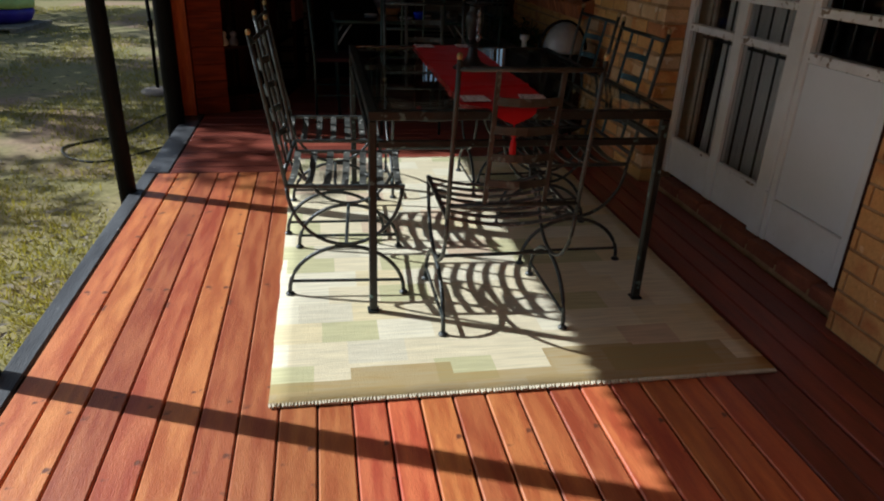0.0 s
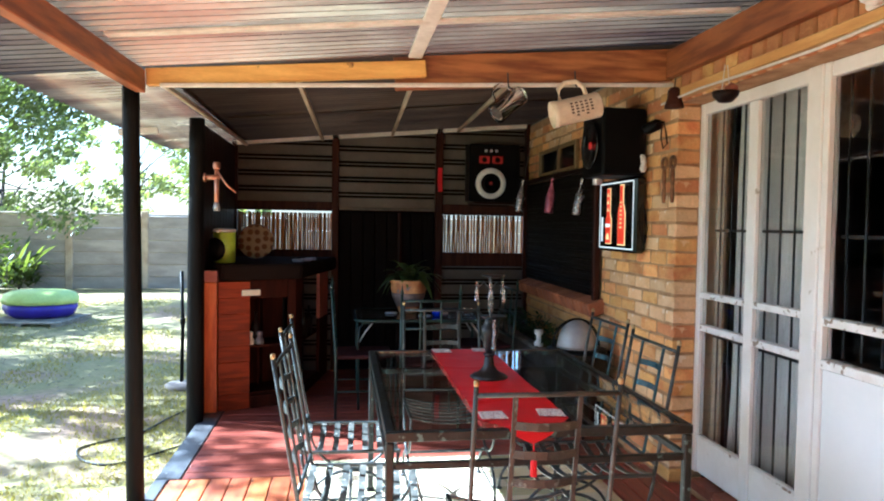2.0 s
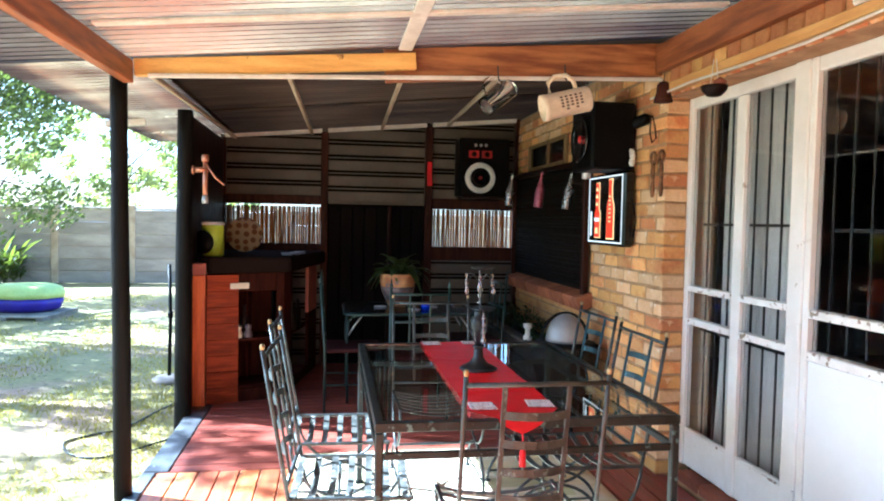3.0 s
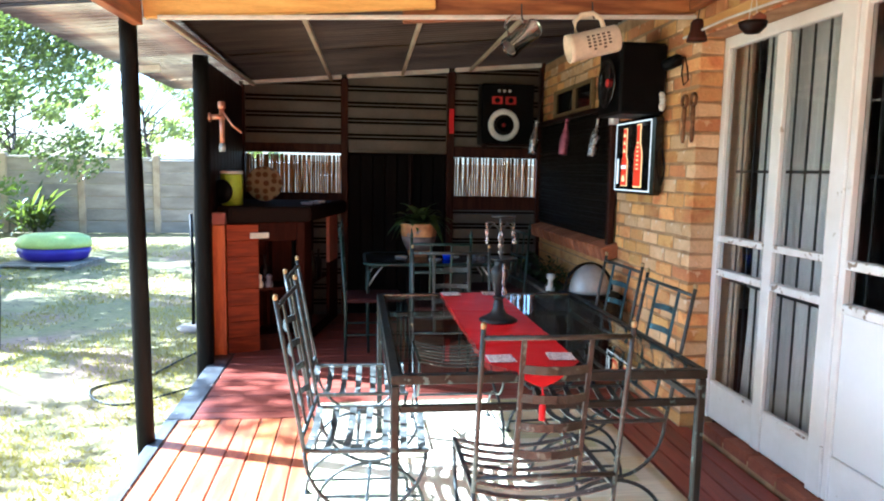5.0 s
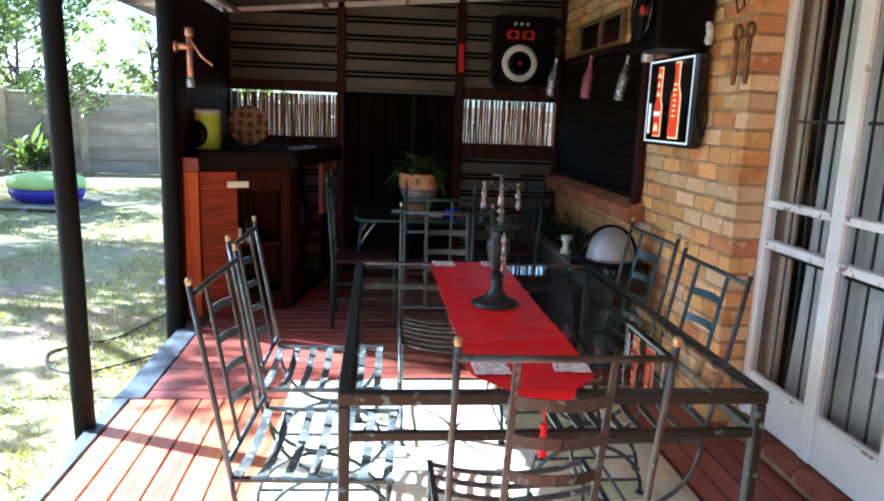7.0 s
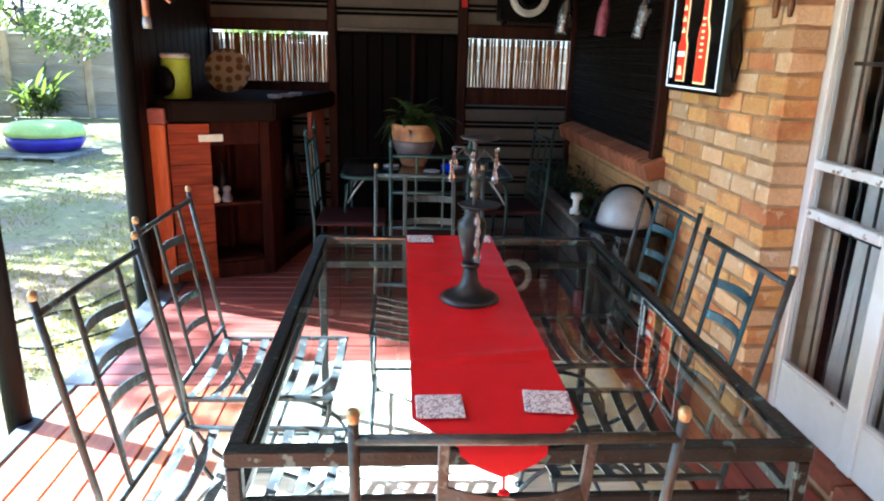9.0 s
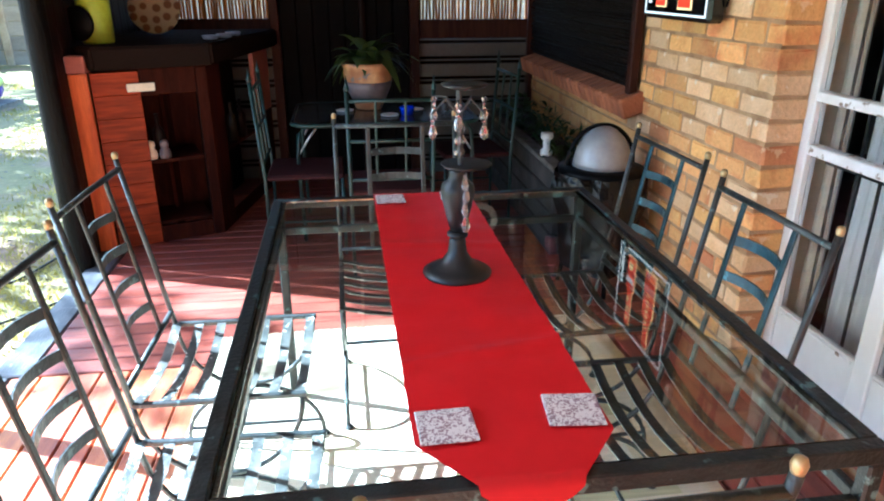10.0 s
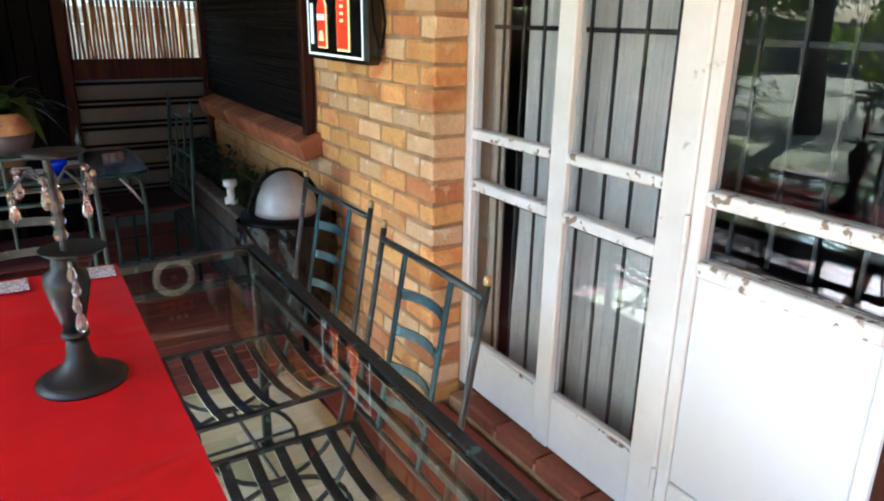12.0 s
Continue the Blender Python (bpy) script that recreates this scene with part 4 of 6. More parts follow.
def dining_table():
    root = thing("dining_table", "glass-topped dining table with a worn dark iron frame", "table")
    x0, x1, y0, y1 = 0.085, 1.133, 2.185, 3.63
    w = 0.03
    for a, b, c, d in ((x0, x1, y0, y0 + w), (x0, x1, y1 - w, y1), (x0, x0 + w, y0 + w, y1 - w), (x1 - w, x1, y0 + w, y1 - w)):
        part("top_frame", box(a, b, c, d, TZ - 0.032, TZ, 0.003), M_TABLEIRON, root)
    for a, b, c, d in ((x0 + w, x1 - w, y0 + 0.006, y0 + 0.024), (x0 + w, x1 - w, y1 - 0.024, y1 - 0.006), (x0 + 0.006, x0 + 0.024, y0 + w, y1 - w), (x1 - 0.024, x1 - 0.006, y0 + w, y1 - w)):
        part("apron_bar", box(a, b, c, d, TZ - 0.125, TZ - 0.100, 0.003), M_TABLEIRON, root)
    for x in (x0, x1 - w):
        for y in (y0, y1 - w):
            part("leg", box(x + 0.001, x + w - 0.001, y + 0.001, y + w - 0.001, FLOOR_RUG + 0.008, TZ - 0.033, 0.004), M_TABLEIRON, root)
            part("foot", box(x - 0.006, x + w + 0.006, y - 0.006, y + w + 0.006, FLOOR_RUG, FLOOR_RUG + 0.008, 0.002), M_TABLEIRON, root)
    part("glass_ledge", box(x0 + w, x0 + w + 0.012, y0 + w, y1 - w, TZ - 0.016, TZ - 0.012), M_TABLEIRON, root)
    part("glass_ledge", box(x1 - w - 0.012, x1 - w, y0 + w, y1 - w, TZ - 0.016, TZ - 0.012), M_TABLEIRON, root)
    part("glass_top", box(x0 + w + 0.002, x1 - w - 0.002, y0 + w + 0.002, y1 - w - 0.002, TZ - 0.011, TZ - 0.003, 0.002), M_GLASS, root, "clear glass top", shadow=False)


dining_table()


def dining_chair(m, label, first=None, slat=None):
    """Faces +y; ladder back with brass finials, slatted sagging seat, crossed half-round legs."""
    if first:
        ob = copy_thing(first, m)
        return tagged(ob, label)
    root = thing("dining_chair", label, "chair", "chairs round the dining table")
    iron = M_IRON
    W, S = 0.216, 0.43
    yb, yt = -0.205, -0.295
    back = lambda z: yb + (yt - yb) * (z - S) / (0.94 - S)
    for s in (-1, 1):
        part("back_post", tube([(s * W, back(z), z) for z in (S, 0.6, 0.77, 0.945)], 0.0078), iron, root, smooth=True)
        part("finial", lathe([(0.0, 0.0), (0.007, 0.002), (0.0085, 0.008), (0.0092, 0.013), (0.007, 0.02), (0.0, 0.023)], 10, at=(s * W, back(0.945), 0.943)), M_BRASS, root, "small brass ball finial", True)
        part("seat_support", tube([(s * W, -0.205, S)] + arc((s * W, 0, S), (0.205, 0.225), 180, 360, 18) + [(s * W, 0.205, S)], 0.0072), iron, root, smooth=True)
        part("leg_arch", tube(arc((s * W, 0, 0.012), (0.215, 0.185), 0, 180, 20), 0.0078), iron, root, smooth=True)
        part("stretcher", tube([(s * W, -0.209, 0.055), (s * W, 0.209, 0.055)], 0.006, 6), iron, root)
        for y in (-0.215, 0.215):
            part("foot", lathe([(0.017, 0.0), (0.017, 0.005), (0.010, 0.012)], 10, at=(s * W, y, 0)), iron, root)
        part("inner_upright", box(s * 0.098 - 0.008, s * 0.098 + 0.008, -0.004, 0.004, 0, 0.445, 0.002), slat or iron, root).matrix_basis = pose(0, back(0.475), 0.475, math.degrees(math.atan2(yb - yt, 0.94 - S)))
        part("seat_rail", box(s * W - 0.008, s * W + 0.008, -0.205, 0.215, S - 0.005, S + 0.008, 0.002), iron, root)
    part("top_rail", tube([(-W, back(0.918), 0.918), (0, back(0.918) - 0.004, 0.918), (W, back(0.918), 0.918)], 0.0078), iron, root, smooth=True)
    part("lower_rail", tube([(-W, back(0.475), 0.475), (W, back(0.475), 0.475)], 0.008), iron, root, smooth=True)
    part("cross_rod", tube([(-W, 0, 0.2), (W, 0, 0.2)], 0.007, 6), iron, root)
    for k in range(4):
        z = 0.556 + 0.089 * k
        y = back(z)
        pts = [(x, y - 0.028 * (1 - (x / 0.098) ** 2), z) for x in (-0.098, -0.065, -0.033, 0, 0.033, 0.065, 0.098)]
        part("back_slat", tube(pts, 0.01, flat=(0.0125, 0.0022, (0, 0, 1))), slat or iron, root)
    for k in range(7):
        y = -0.20 + 0.066 * k
        pts = [(x, y, S + 0.004 - 0.034 * (1 - (x / W) ** 2)) for x in (-W, -0.14, -0.07, 0, 0.07, 0.14, W)]
        part("seat_slat", tube(pts, 0.01, flat=(0.013, 0.002, (0, 1, 0))), M_IRON if slat else M_SLAT, root)
    root.matrix_basis = m
    return root


c1 = dining_chair(pose(0.542, 2.220, FLOOR_RUG, 0, 0, 0), "dark iron ladder-back chair with brass finials, back to the open end")
dining_chair(pose(0.024, 2.56, FLOOR_RUG, 0, 0, -93.5), "dark iron ladder-back chair on the garden side of the table", c1)
dining_chair(pose(-0.010, 3.155, FLOOR_RUG, 0, 0, -91.5), "dark iron ladder-back chair beside the far garden-side table leg", c1)
dining_chair(pose(0.505, 3.60, FLOOR_RUG, 0, 0, 180), "dark iron ladder-back chair tucked at the table head", c1)
c2 = dining_chair(pose(0.962, 2.76, FLOOR_RUG, 0, 0, 90), "dark iron ladder-back chair with teal-brushed slats beside the white window", slat=M_IRONB)
dining_chair(pose(1.006, 3.36, FLOOR_RUG, 0, 0, 92), "dark iron ladder-back chair with teal-brushed slats beside the brick wall", c2)


def runner():
    root = thing("table_runner", "bright red satin table runner with a pointed tasselled end", "table runner")
    z = TZ + 0.004
    bm = bmesh.new()
    rng = random.Random(1)
    def wrinkle(u, y):
        free = max(0.0, min(1.0, (y - 2.40) / 0.08)) * max(0.0, min(1.0, (abs(y - 2.932) - 0.09) / 0.06)) * max(0.0, min(1.0, (3.42 - y) / 0.08))
        fold = 0.007 * math.exp(-((y - 2.545 - 0.03 * u) / 0.014) ** 2) + 0.003 * math.exp(-((y - 3.13 + 0.02 * u) / 0.014) ** 2)
        soft = 0.007 * max(0.0, noise.noise((u * 1.3 + 2.0, y * 7.0, 3.0))) + 0.003 * abs(noise.noise((u * 2.2, y * 11.0 + u * 2, 7.0)))
        return free * (fold + soft)
    def half(y):
        return 0.158 if y >= 2.283 else 0.158 - 0.083 * (2.283 - y) / 0.105
    rows = []
    US = [k / 6 - 1 for k in range(13)]
    ys = [3.615 - 0.015 * k for k in range(89)] + [2.283, 2.26, 2.24, 2.22, 2.20, 2.182]
    for y in ys:
        h = half(y)
        rows.append([bm.verts.new((0.567 + u * h, y, z + 0.0025 + 0.0022 * noise.noise((u * 2, y * 4, 0)) + 0.0012 * noise.noise((u * 3, y * 14, 2)) + wrinkle(u, y))) for u in US])
    # pointed end falls over the edge
    h = half(2.178)
    rows.append([bm.verts.new((0.567 + u * h, 2.1755, TZ - 0.006)) for u in US])
    for g in (0.35, 0.7, 1.0):
        rows.append([bm.verts.new((0.567 + u * h * (1 - 0.6 * g - 0.36 * g * g), 2.172 - 0.006 * g, TZ - 0.006 - 0.036 * g)) for u in US])
    for a, b in zip(rows, rows[1:]):
        for i in range(12):
            bm.faces.new((a[i], a[i + 1], b[i + 1], b[i]))
    bmesh.ops.recalc_face_normals(bm, faces=bm.faces)
    part("cloth", bm, M_RED, root, smooth=True)
    t = lathe([(0.0, 0.0), (0.010, -0.004), (0.011, -0.016), (0.005, -0.022), (0.011, -0.04), (0.012, -0.085), (0.0, -0.088)], 10, at=(0.567, 2.160, TZ - 0.062))
    part("tassel", t, M_RED, root, "red silk tassel")
    part("cord", tube([(0.567, 2.166, TZ - 0.04), (0.567, 2.160, TZ - 0.064)], 0.003, 5), M_RED, root)


runner()
for k, (x, y, a) in enumerate(((0.463, 2.318, 1), (0.674, 2.334, -6), (0.460, 3.540, 2), (0.668, 3.548, -4))):
    ob = part("coaster", box(-0.046, 0.046, -0.044, 0.044, 0, 0.004, 0.0015), M_COASTER, None)
    ob.matrix_basis = pose(x, y, TZ + 0.0105, 0, 0, a)
    tagged(ob, "white square coaster with a fine grey print on the red runner", "coaster", "coasters on the runner")


def candelabra():
    root = thing("candle_holder", "matt black turned candle holder hung with crystal drops", "candle holder", m=pose(0.579, 2.932, TZ + 0.0065) @ Matrix.Diagonal((1.05, 1.05, 0.98, 1)))
    part("base", lathe([(0.078, 0), (0.079, 0.006), (0.064, 0.016), (0.058, 0.018), (0.036, 0.032), (0.022, 0.055), (0.019, 0.085), (0.017, 0.095)], 28), M_BLACKPAINT, root, smooth=True)
    part("ring", lathe([(0.017, 0.094), (0.024, 0.098), (0.024, 0.106), (0.016, 0.11)], 20), M_BLACKPAINT, root, smooth=True)
    part("stem", lathe([(0.014, 0.108), (0.022, 0.13), (0.031, 0.17), (0.038, 0.205), (0.036, 0.225), (0.022, 0.238), (0.020, 0.252), (0.022, 0.262)], 24), M_BLACKPAINT, root, smooth=True)
    part("dish", lathe([(0.018, 0.262), (0.050, 0.268), (0.056, 0.274), (0.053, 0.275), (0.0, 0.270)], 28, at=(0.018, 0, 0)), M_BLACKPAINT, root, "small black drip dish", True)
    part("upper_rod", tube([(0.005, 0, 0.27), (0.004, 0, 0.35), (0.0, 0, 0.452)], 0.006), M_BAR, root)
    part("upper_dish", lathe([(0.02, 0.444), (0.044, 0.450), (0.050, 0.456), (0.0, 0.452)], 24, at=(0.012, 0, 0)), M_BLACKPAINT, root, "small black upper dish", True)
    drop = lambda at, s=1.0: lathe([(0.0, 0.0), (0.005 * s, -0.004 * s), (0.003 * s, -0.010 * s), (0.006 * s, -0.016 * s), (0.0095 * s, -0.034 * s), (0.006 * s, -0.044 * s), (0.0, -0.048 * s)], 7, at=at)
    for k in range(6):
        a = 2 * math.pi * k / 6 + 0.35
        r = 0.062
        x, y = r * math.cos(a), r * math.sin(a)
        z = 0.396 + 0.016 * math.sin(3 * a)
        arm = part("arm", tube([(0.002, 0, 0.385), (x * 0.5, y * 0.5, 0.425), (x, y, z + 0.014), (x, y, z)], 0.0028, 6), M_BAR, root)
        part("crystal", drop((x, y, z), 0.95), M_CRYSTAL, arm, "clear cut-glass drop")
        part("bead", lathe([(0, 0), (0.006, 0.004), (0.007, 0.009), (0.004, 0.014), (0, 0.016)], 8, at=(x, y, z)), M_CRYSTAL, arm)
    for k in range(4):
        part("crystal", drop((0.008 + 0.003 * (k % 2), -0.044, 0.262 - 0.030 * k), 0.85 if k < 3 else 1.1), M_CRYSTAL, root, "string of clear glass drops")
    for k in range(3):
        part("crystal", lathe([(0, 0), (0.011, 0.010), (0.012, 0.018), (0.008, 0.026), (0, 0.028)], 8, at=(0.003, 0, 0.285 + 0.028 * k)), M_CRYSTAL, root)


candelabra()


# ---- second seating group ----
def small_table():
    root = thing("side_table", "smoked-top patio table with curved green tube legs", "table")
    x0, x1, y0, y1 = 0.04, 1.06, 5.14, 5.86
    r = 0.10
    def outline(i):
        out = []
        for cx, cy, a in ((x1 - r, y1 - r, 0), (x0 + r, y1 - r, 90), (x0 + r, y0 + r, 180), (x1 - r, y0 + r, 270)):
            out += [(cx + (r - i) * math.cos(radians(a + 15 * k)), cy + (r - i) * math.sin(radians(a + 15 * k))) for k in range(7)]
        return out
    part("tabletop", prism(outline(0.01), 0.69, 0.70), M_TABLETOP2, root)
    part("rim", tube([(x, y, 0.692) for x, y in outline(0)], 0.012, 8, closed=True), M_GREENIRON, root, smooth=True)
    for x, sx in ((x0 + 0.13, -1), (x1 - 0.13, 1)):
        for y, sy in ((y0 + 0.1, -1), (y1 - 0.1, 1)):
            pts = [(x + sx * 0.02, y, 0.67), (x + sx * 0.07, y, 0.665), (x + sx * 0.10, y, 0.63), (x + sx * 0.11, y, 0.5), (x + sx * 0.10, y, 0.0)]
            part("leg", tube(pts, 0.011), M_GREENIRON, root, smooth=True)
            part("brace", tube([(x + sx * 0.10, y, 0.52), (x + sx * 0.05, y, 0.60), (x + sx * 0.0, y, 0.665)], 0.006), M_SILVER, root, smooth=True)


small_table()


def patio_chair(m, label, first=None):
    """Faces +y; tall straight back with pointed posts."""
    if first:
        return tagged(copy_thing(first, m), label)
    root = thing("patio_chair", label, "chair", "chairs round the patio table")
    for s in (-1, 1):
        part("back_post", tube([(s * 0.20, -0.20, 0), (s * 0.20, -0.20, 0.45), (s * 0.20, -0.235, 0.95)], 0.010), M_GREENIRON, root, smooth=True)
        part("finial", lathe([(0.011, 0), (0.013, 0.012), (0.007, 0.03), (0.0, 0.075)], 8, at=(s * 0.20, -0.235, 0.945)), M_GREENIRON, root, smooth=True)
        part("front_leg", tube([(s * 0.20, 0.20, 0), (s * 0.20, 0.20, 0.44)], 0.010), M_GREENIRON, root, smooth=True)
        part("side_rail", tube([(s * 0.20, -0.20, 0.20), (s * 0.20, 0.20, 0.20)], 0.007, 6), M_GREENIRON, root)
        part("upright", tube([(s * 0.07, -0.207, 0.52), (s * 0.07, -0.233, 0.90)], 0.007, 6), M_GREENIRON, root)
    for z in (0.52, 0.71, 0.90):
        part("back_rail", tube([(-0.20, -0.2 - 0.035 * (z - 0.45) / 0.5, z), (0.20, -0.2 - 0.035 * (z - 0.45) / 0.5, z)], 0.009), M_GREENIRON, root, smooth=True)
    part("seat", box(-0.205, 0.205, -0.195, 0.21, 0.435, 0.462, 0.01), M_SEATPAD, root, "maroon seat pad")
    root.matrix_basis = m
    return root


p1 = patio_chair(pose(0.10, 5.20, 0.0, 0, 0, -90), "tall green iron chair with a maroon seat, beside the bar")
patio_chair(pose(0.54, 4.86, 0, 0, 0, 0), "green iron chair with its back to the dining table", p1)
patio_chair(pose(1.08, 5.55, 0, 0, 0, 95), "green iron chair at the planter side of the table", p1)


def leaf(bm, base, a, length, width, lift, droop):
    pts = []
    n = 6
    d = Vector((math.cos(a), math.sin(a), 0))
    side = Vector((-d.y, d.x, 0))
    last = None
    for k in range(n + 1):
        f = k / n
        p = Vector(base) + d * (length * f * (0.55 + 0.45 * (1 - lift))) + Vector((0, 0, length * (lift * f - droop * f * f)))
        w = width * math.sin(math.pi * min(0.98, f * 0.92 + 0.08)) * (0.25 if f < 0.2 else 1)
        row = [bm.verts.new(p - side * w), bm.verts.new(p + Vector((0, 0, -0.15 * w))), bm.verts.new(p + side * w)]
        if last:
            bm.faces.new((last[0], last[1], row[1], row[0]))
            bm.faces.new((last[1], last[2], row[2], row[1]))
        last = row


def potted_plant():
    root = thing("potted_plant", "leafy green plant in a glazed orange-brown clay pot", "plant", m=pose(0.475, 5.60, 0.702) @ Matrix.Diagonal((1.12, 1.12, 1.05, 1)))
    part("pot", lathe([(0.065, 0), (0.07, 0.005), (0.085, 0.05), (0.115, 0.12), (0.13, 0.19), (0.128, 0.225), (0.135, 0.235), (0.133, 0.255), (0.115, 0.255), (0.11, 0.235)], 28), M_POT, root, smooth=True)
    part("glaze_band", lathe([(0.087, 0.05), (0.1175, 0.12), (0.1245, 0.155), (0.1225, 0.155), (0.085, 0.05)], 28), M_GLAZE, root, "mauve-grey glaze on the lower pot", True)
    part("soil", lathe([(0.112, 0.236), (0.0, 0.242)], 20), M_SOIL, root)
    rng = random.Random(8)
    for k in range(60):
        bm = bmesh.new()
        leaf(bm, (rng.uniform(-0.05, 0.05), rng.uniform(-0.05, 0.05), 0.24), rng.uniform(0, 6.28), rng.uniform(0.16, 0.36), rng.uniform(0.026, 0.052), rng.uniform(0.6, 1.15), rng.uniform(0.55, 1.35))
        part("leaf", bm, M_POTLEAF, root, smooth=True)


potted_plant()
for x, y in ((0.33, 5.52), (0.58, 5.34), (0.74, 5.50)):
    tagged(part("coaster", lathe([(0.05, 0), (0.052, 0.003), (0.05, 0.006), (0, 0.006)], 20, at=(x, y, 0.7045)), M_PAPER, None), "round white coaster on the patio table", "coaster", "coasters on the patio table")
ob = part("ashtray", lathe([(0.035, 0), (0.042, 0.03), (0.045, 0.045), (0.036, 0.045), (0.03, 0.012), (0.0, 0.01)], 18, at=(0.68, 5.36, 0.7025)), M_BLUE, None, "", True)
tagged(ob, "small cobalt blue glass bowl on the patio table", "bowl")
for k in range(3):
    ob = part("glass_tumbler", lathe([(0.018, 0), (0.02, 0.055), (0.018, 0.055), (0.016, 0.006), (0, 0.006)], 12, at=(0.90 + 0.035 * k, 5.38 + 0.02 * k, 0.7025)), M_CRYSTAL, None, "", True)
    tagged(ob, "small clear shot glass on the patio table", "glass", "shot glasses")


# ---- bar ----
def bar():
    root = thing("bar_counter", "corner bar with red boards, open shelves and a black slab top", "bar")
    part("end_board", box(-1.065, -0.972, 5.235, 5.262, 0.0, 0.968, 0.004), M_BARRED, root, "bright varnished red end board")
    part("end_cap", box(-1.06, -0.965, 5.22, 5.30, 0.972, 1.06, 0.006), M_PINK, root)
    A, B, C = Vector((-0.966, 5.266)), Vector((-0.42, 5.47)), Vector((-0.20, 6.60))
    def along(P, Q, f0, f1, z0, z1, t, name, material, off=0.0):
        d = (Q - P)
        L = d.length
        bm = box(L * f0, L * f1, off, off + t, z0, z1, 0.003)
        ob = part(name, bm, material, root)
        ob.matrix_basis = pose(P.x, P.y, 0, 0, 0, math.degrees(math.atan2(d.y, d.x)))
        return ob
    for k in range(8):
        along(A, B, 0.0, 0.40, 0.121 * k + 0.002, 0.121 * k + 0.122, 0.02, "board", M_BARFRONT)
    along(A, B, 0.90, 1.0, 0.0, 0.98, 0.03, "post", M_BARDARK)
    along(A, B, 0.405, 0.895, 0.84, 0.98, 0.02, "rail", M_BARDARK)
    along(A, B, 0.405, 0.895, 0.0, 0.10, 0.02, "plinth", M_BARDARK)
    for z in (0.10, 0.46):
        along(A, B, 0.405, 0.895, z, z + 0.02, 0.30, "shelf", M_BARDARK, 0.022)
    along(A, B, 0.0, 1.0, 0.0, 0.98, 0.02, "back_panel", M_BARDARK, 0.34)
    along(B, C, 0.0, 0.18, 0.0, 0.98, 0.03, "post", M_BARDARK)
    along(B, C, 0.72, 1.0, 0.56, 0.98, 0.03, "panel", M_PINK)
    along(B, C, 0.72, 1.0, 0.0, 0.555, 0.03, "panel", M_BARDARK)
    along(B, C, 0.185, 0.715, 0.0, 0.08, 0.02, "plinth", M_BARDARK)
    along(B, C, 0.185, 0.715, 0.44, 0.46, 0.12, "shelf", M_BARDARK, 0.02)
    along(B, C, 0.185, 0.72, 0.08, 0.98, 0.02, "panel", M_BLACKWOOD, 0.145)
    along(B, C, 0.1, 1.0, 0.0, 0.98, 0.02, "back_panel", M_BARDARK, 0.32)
    top = prism([(-1.04, 5.305), (-0.93, 5.22), (-0.37, 5.42), (-0.12, 6.62), (-1.04, 6.64)], 0.985, 1.10)
    bmesh.ops.bevel(top, geom=top.edges[:], offset=0.012, segments=2, affect="EDGES")
    part("counter_top", top, M_SLAB, root, "thick near-black timber slab")
    return root


bar()
rng = random.Random(21)
def bottle(x, y, z, h, r, material, label):
    ob = part("bottle", lathe([(r, 0), (r, 0.55 * h), (r * 0.9, 0.62 * h), (r * 0.36, 0.74 * h), (r * 0.33, 0.97 * h), (r * 0.4, 0.975 * h), (r * 0.4, h), (0, h)], 14), material, None, "", True)
    ob.matrix_basis = pose(x, y, z)
    return tagged(ob, label, "bottle", "bottles on the bar shelves")
M_BOTTLEY = mat("amber_bottle", (0.020, 0.010, 0.004), 0.4, spec=0.15, bump=0.01)
for x, y, z, mt, lb in ((-0.72, 5.47, 0.482, M_BOTTLE, "dark brown glass bottle on the bar shelf"), (-0.385, 5.93, 0.462, M_BOTTLEY, "amber glass bottle on the bar shelf"), (-0.35, 6.08, 0.462, M_BOTTLE, "dark brown glass bottle on the bar shelf")):
    bottle(x, y, z, 0.24, 0.032, mt, lb)
def figurine(x, y, z, mt, lb):
    ob = part("ornament", lathe([(0.03, 0), (0.035, 0.02), (0.028, 0.045), (0.018, 0.055), (0.025, 0.075), (0.022, 0.095), (0, 0.105)], 14), mt, None, "", True)
    ob.matrix_basis = pose(x, y, z)
    tagged(ob, lb, "ornament")
figurine(-0.755, 5.40, 0.482, M_CERAMIC, "small cream china ornament on the bar shelf")
figurine(-0.685, 5.42, 0.482, M_GLAZE, "small mauve china ornament on the bar shelf")


def cooler():
    root = thing("cooler_jug", "lime green drinks cooler with a black round lid face", "cooler", m=pose(-0.962, 5.50, 1.1015))
    part("body", lathe([(0.075, 0), (0.081, 0.01), (0.084, 0.22), (0.081, 0.235)], 28), M_LIME, root, smooth=True)
    part("lid", lathe([(0.084, 0.236), (0.087, 0.242), (0.085, 0.258), (0.065, 0.265), (0.0, 0.265)], 28), M_PAPER, root, "pale lid", True)
    sp = part("round_plate", lathe([(0.085, 0), (0.09, 0.01), (0.085, 0.025), (0.03, 0.028), (0.0, 0.04)], 24), M_BLACK, root, "round black plate", True)
    sp.matrix_basis = pose(-0.055, -0.085, 0.105, 90, 0, -20)


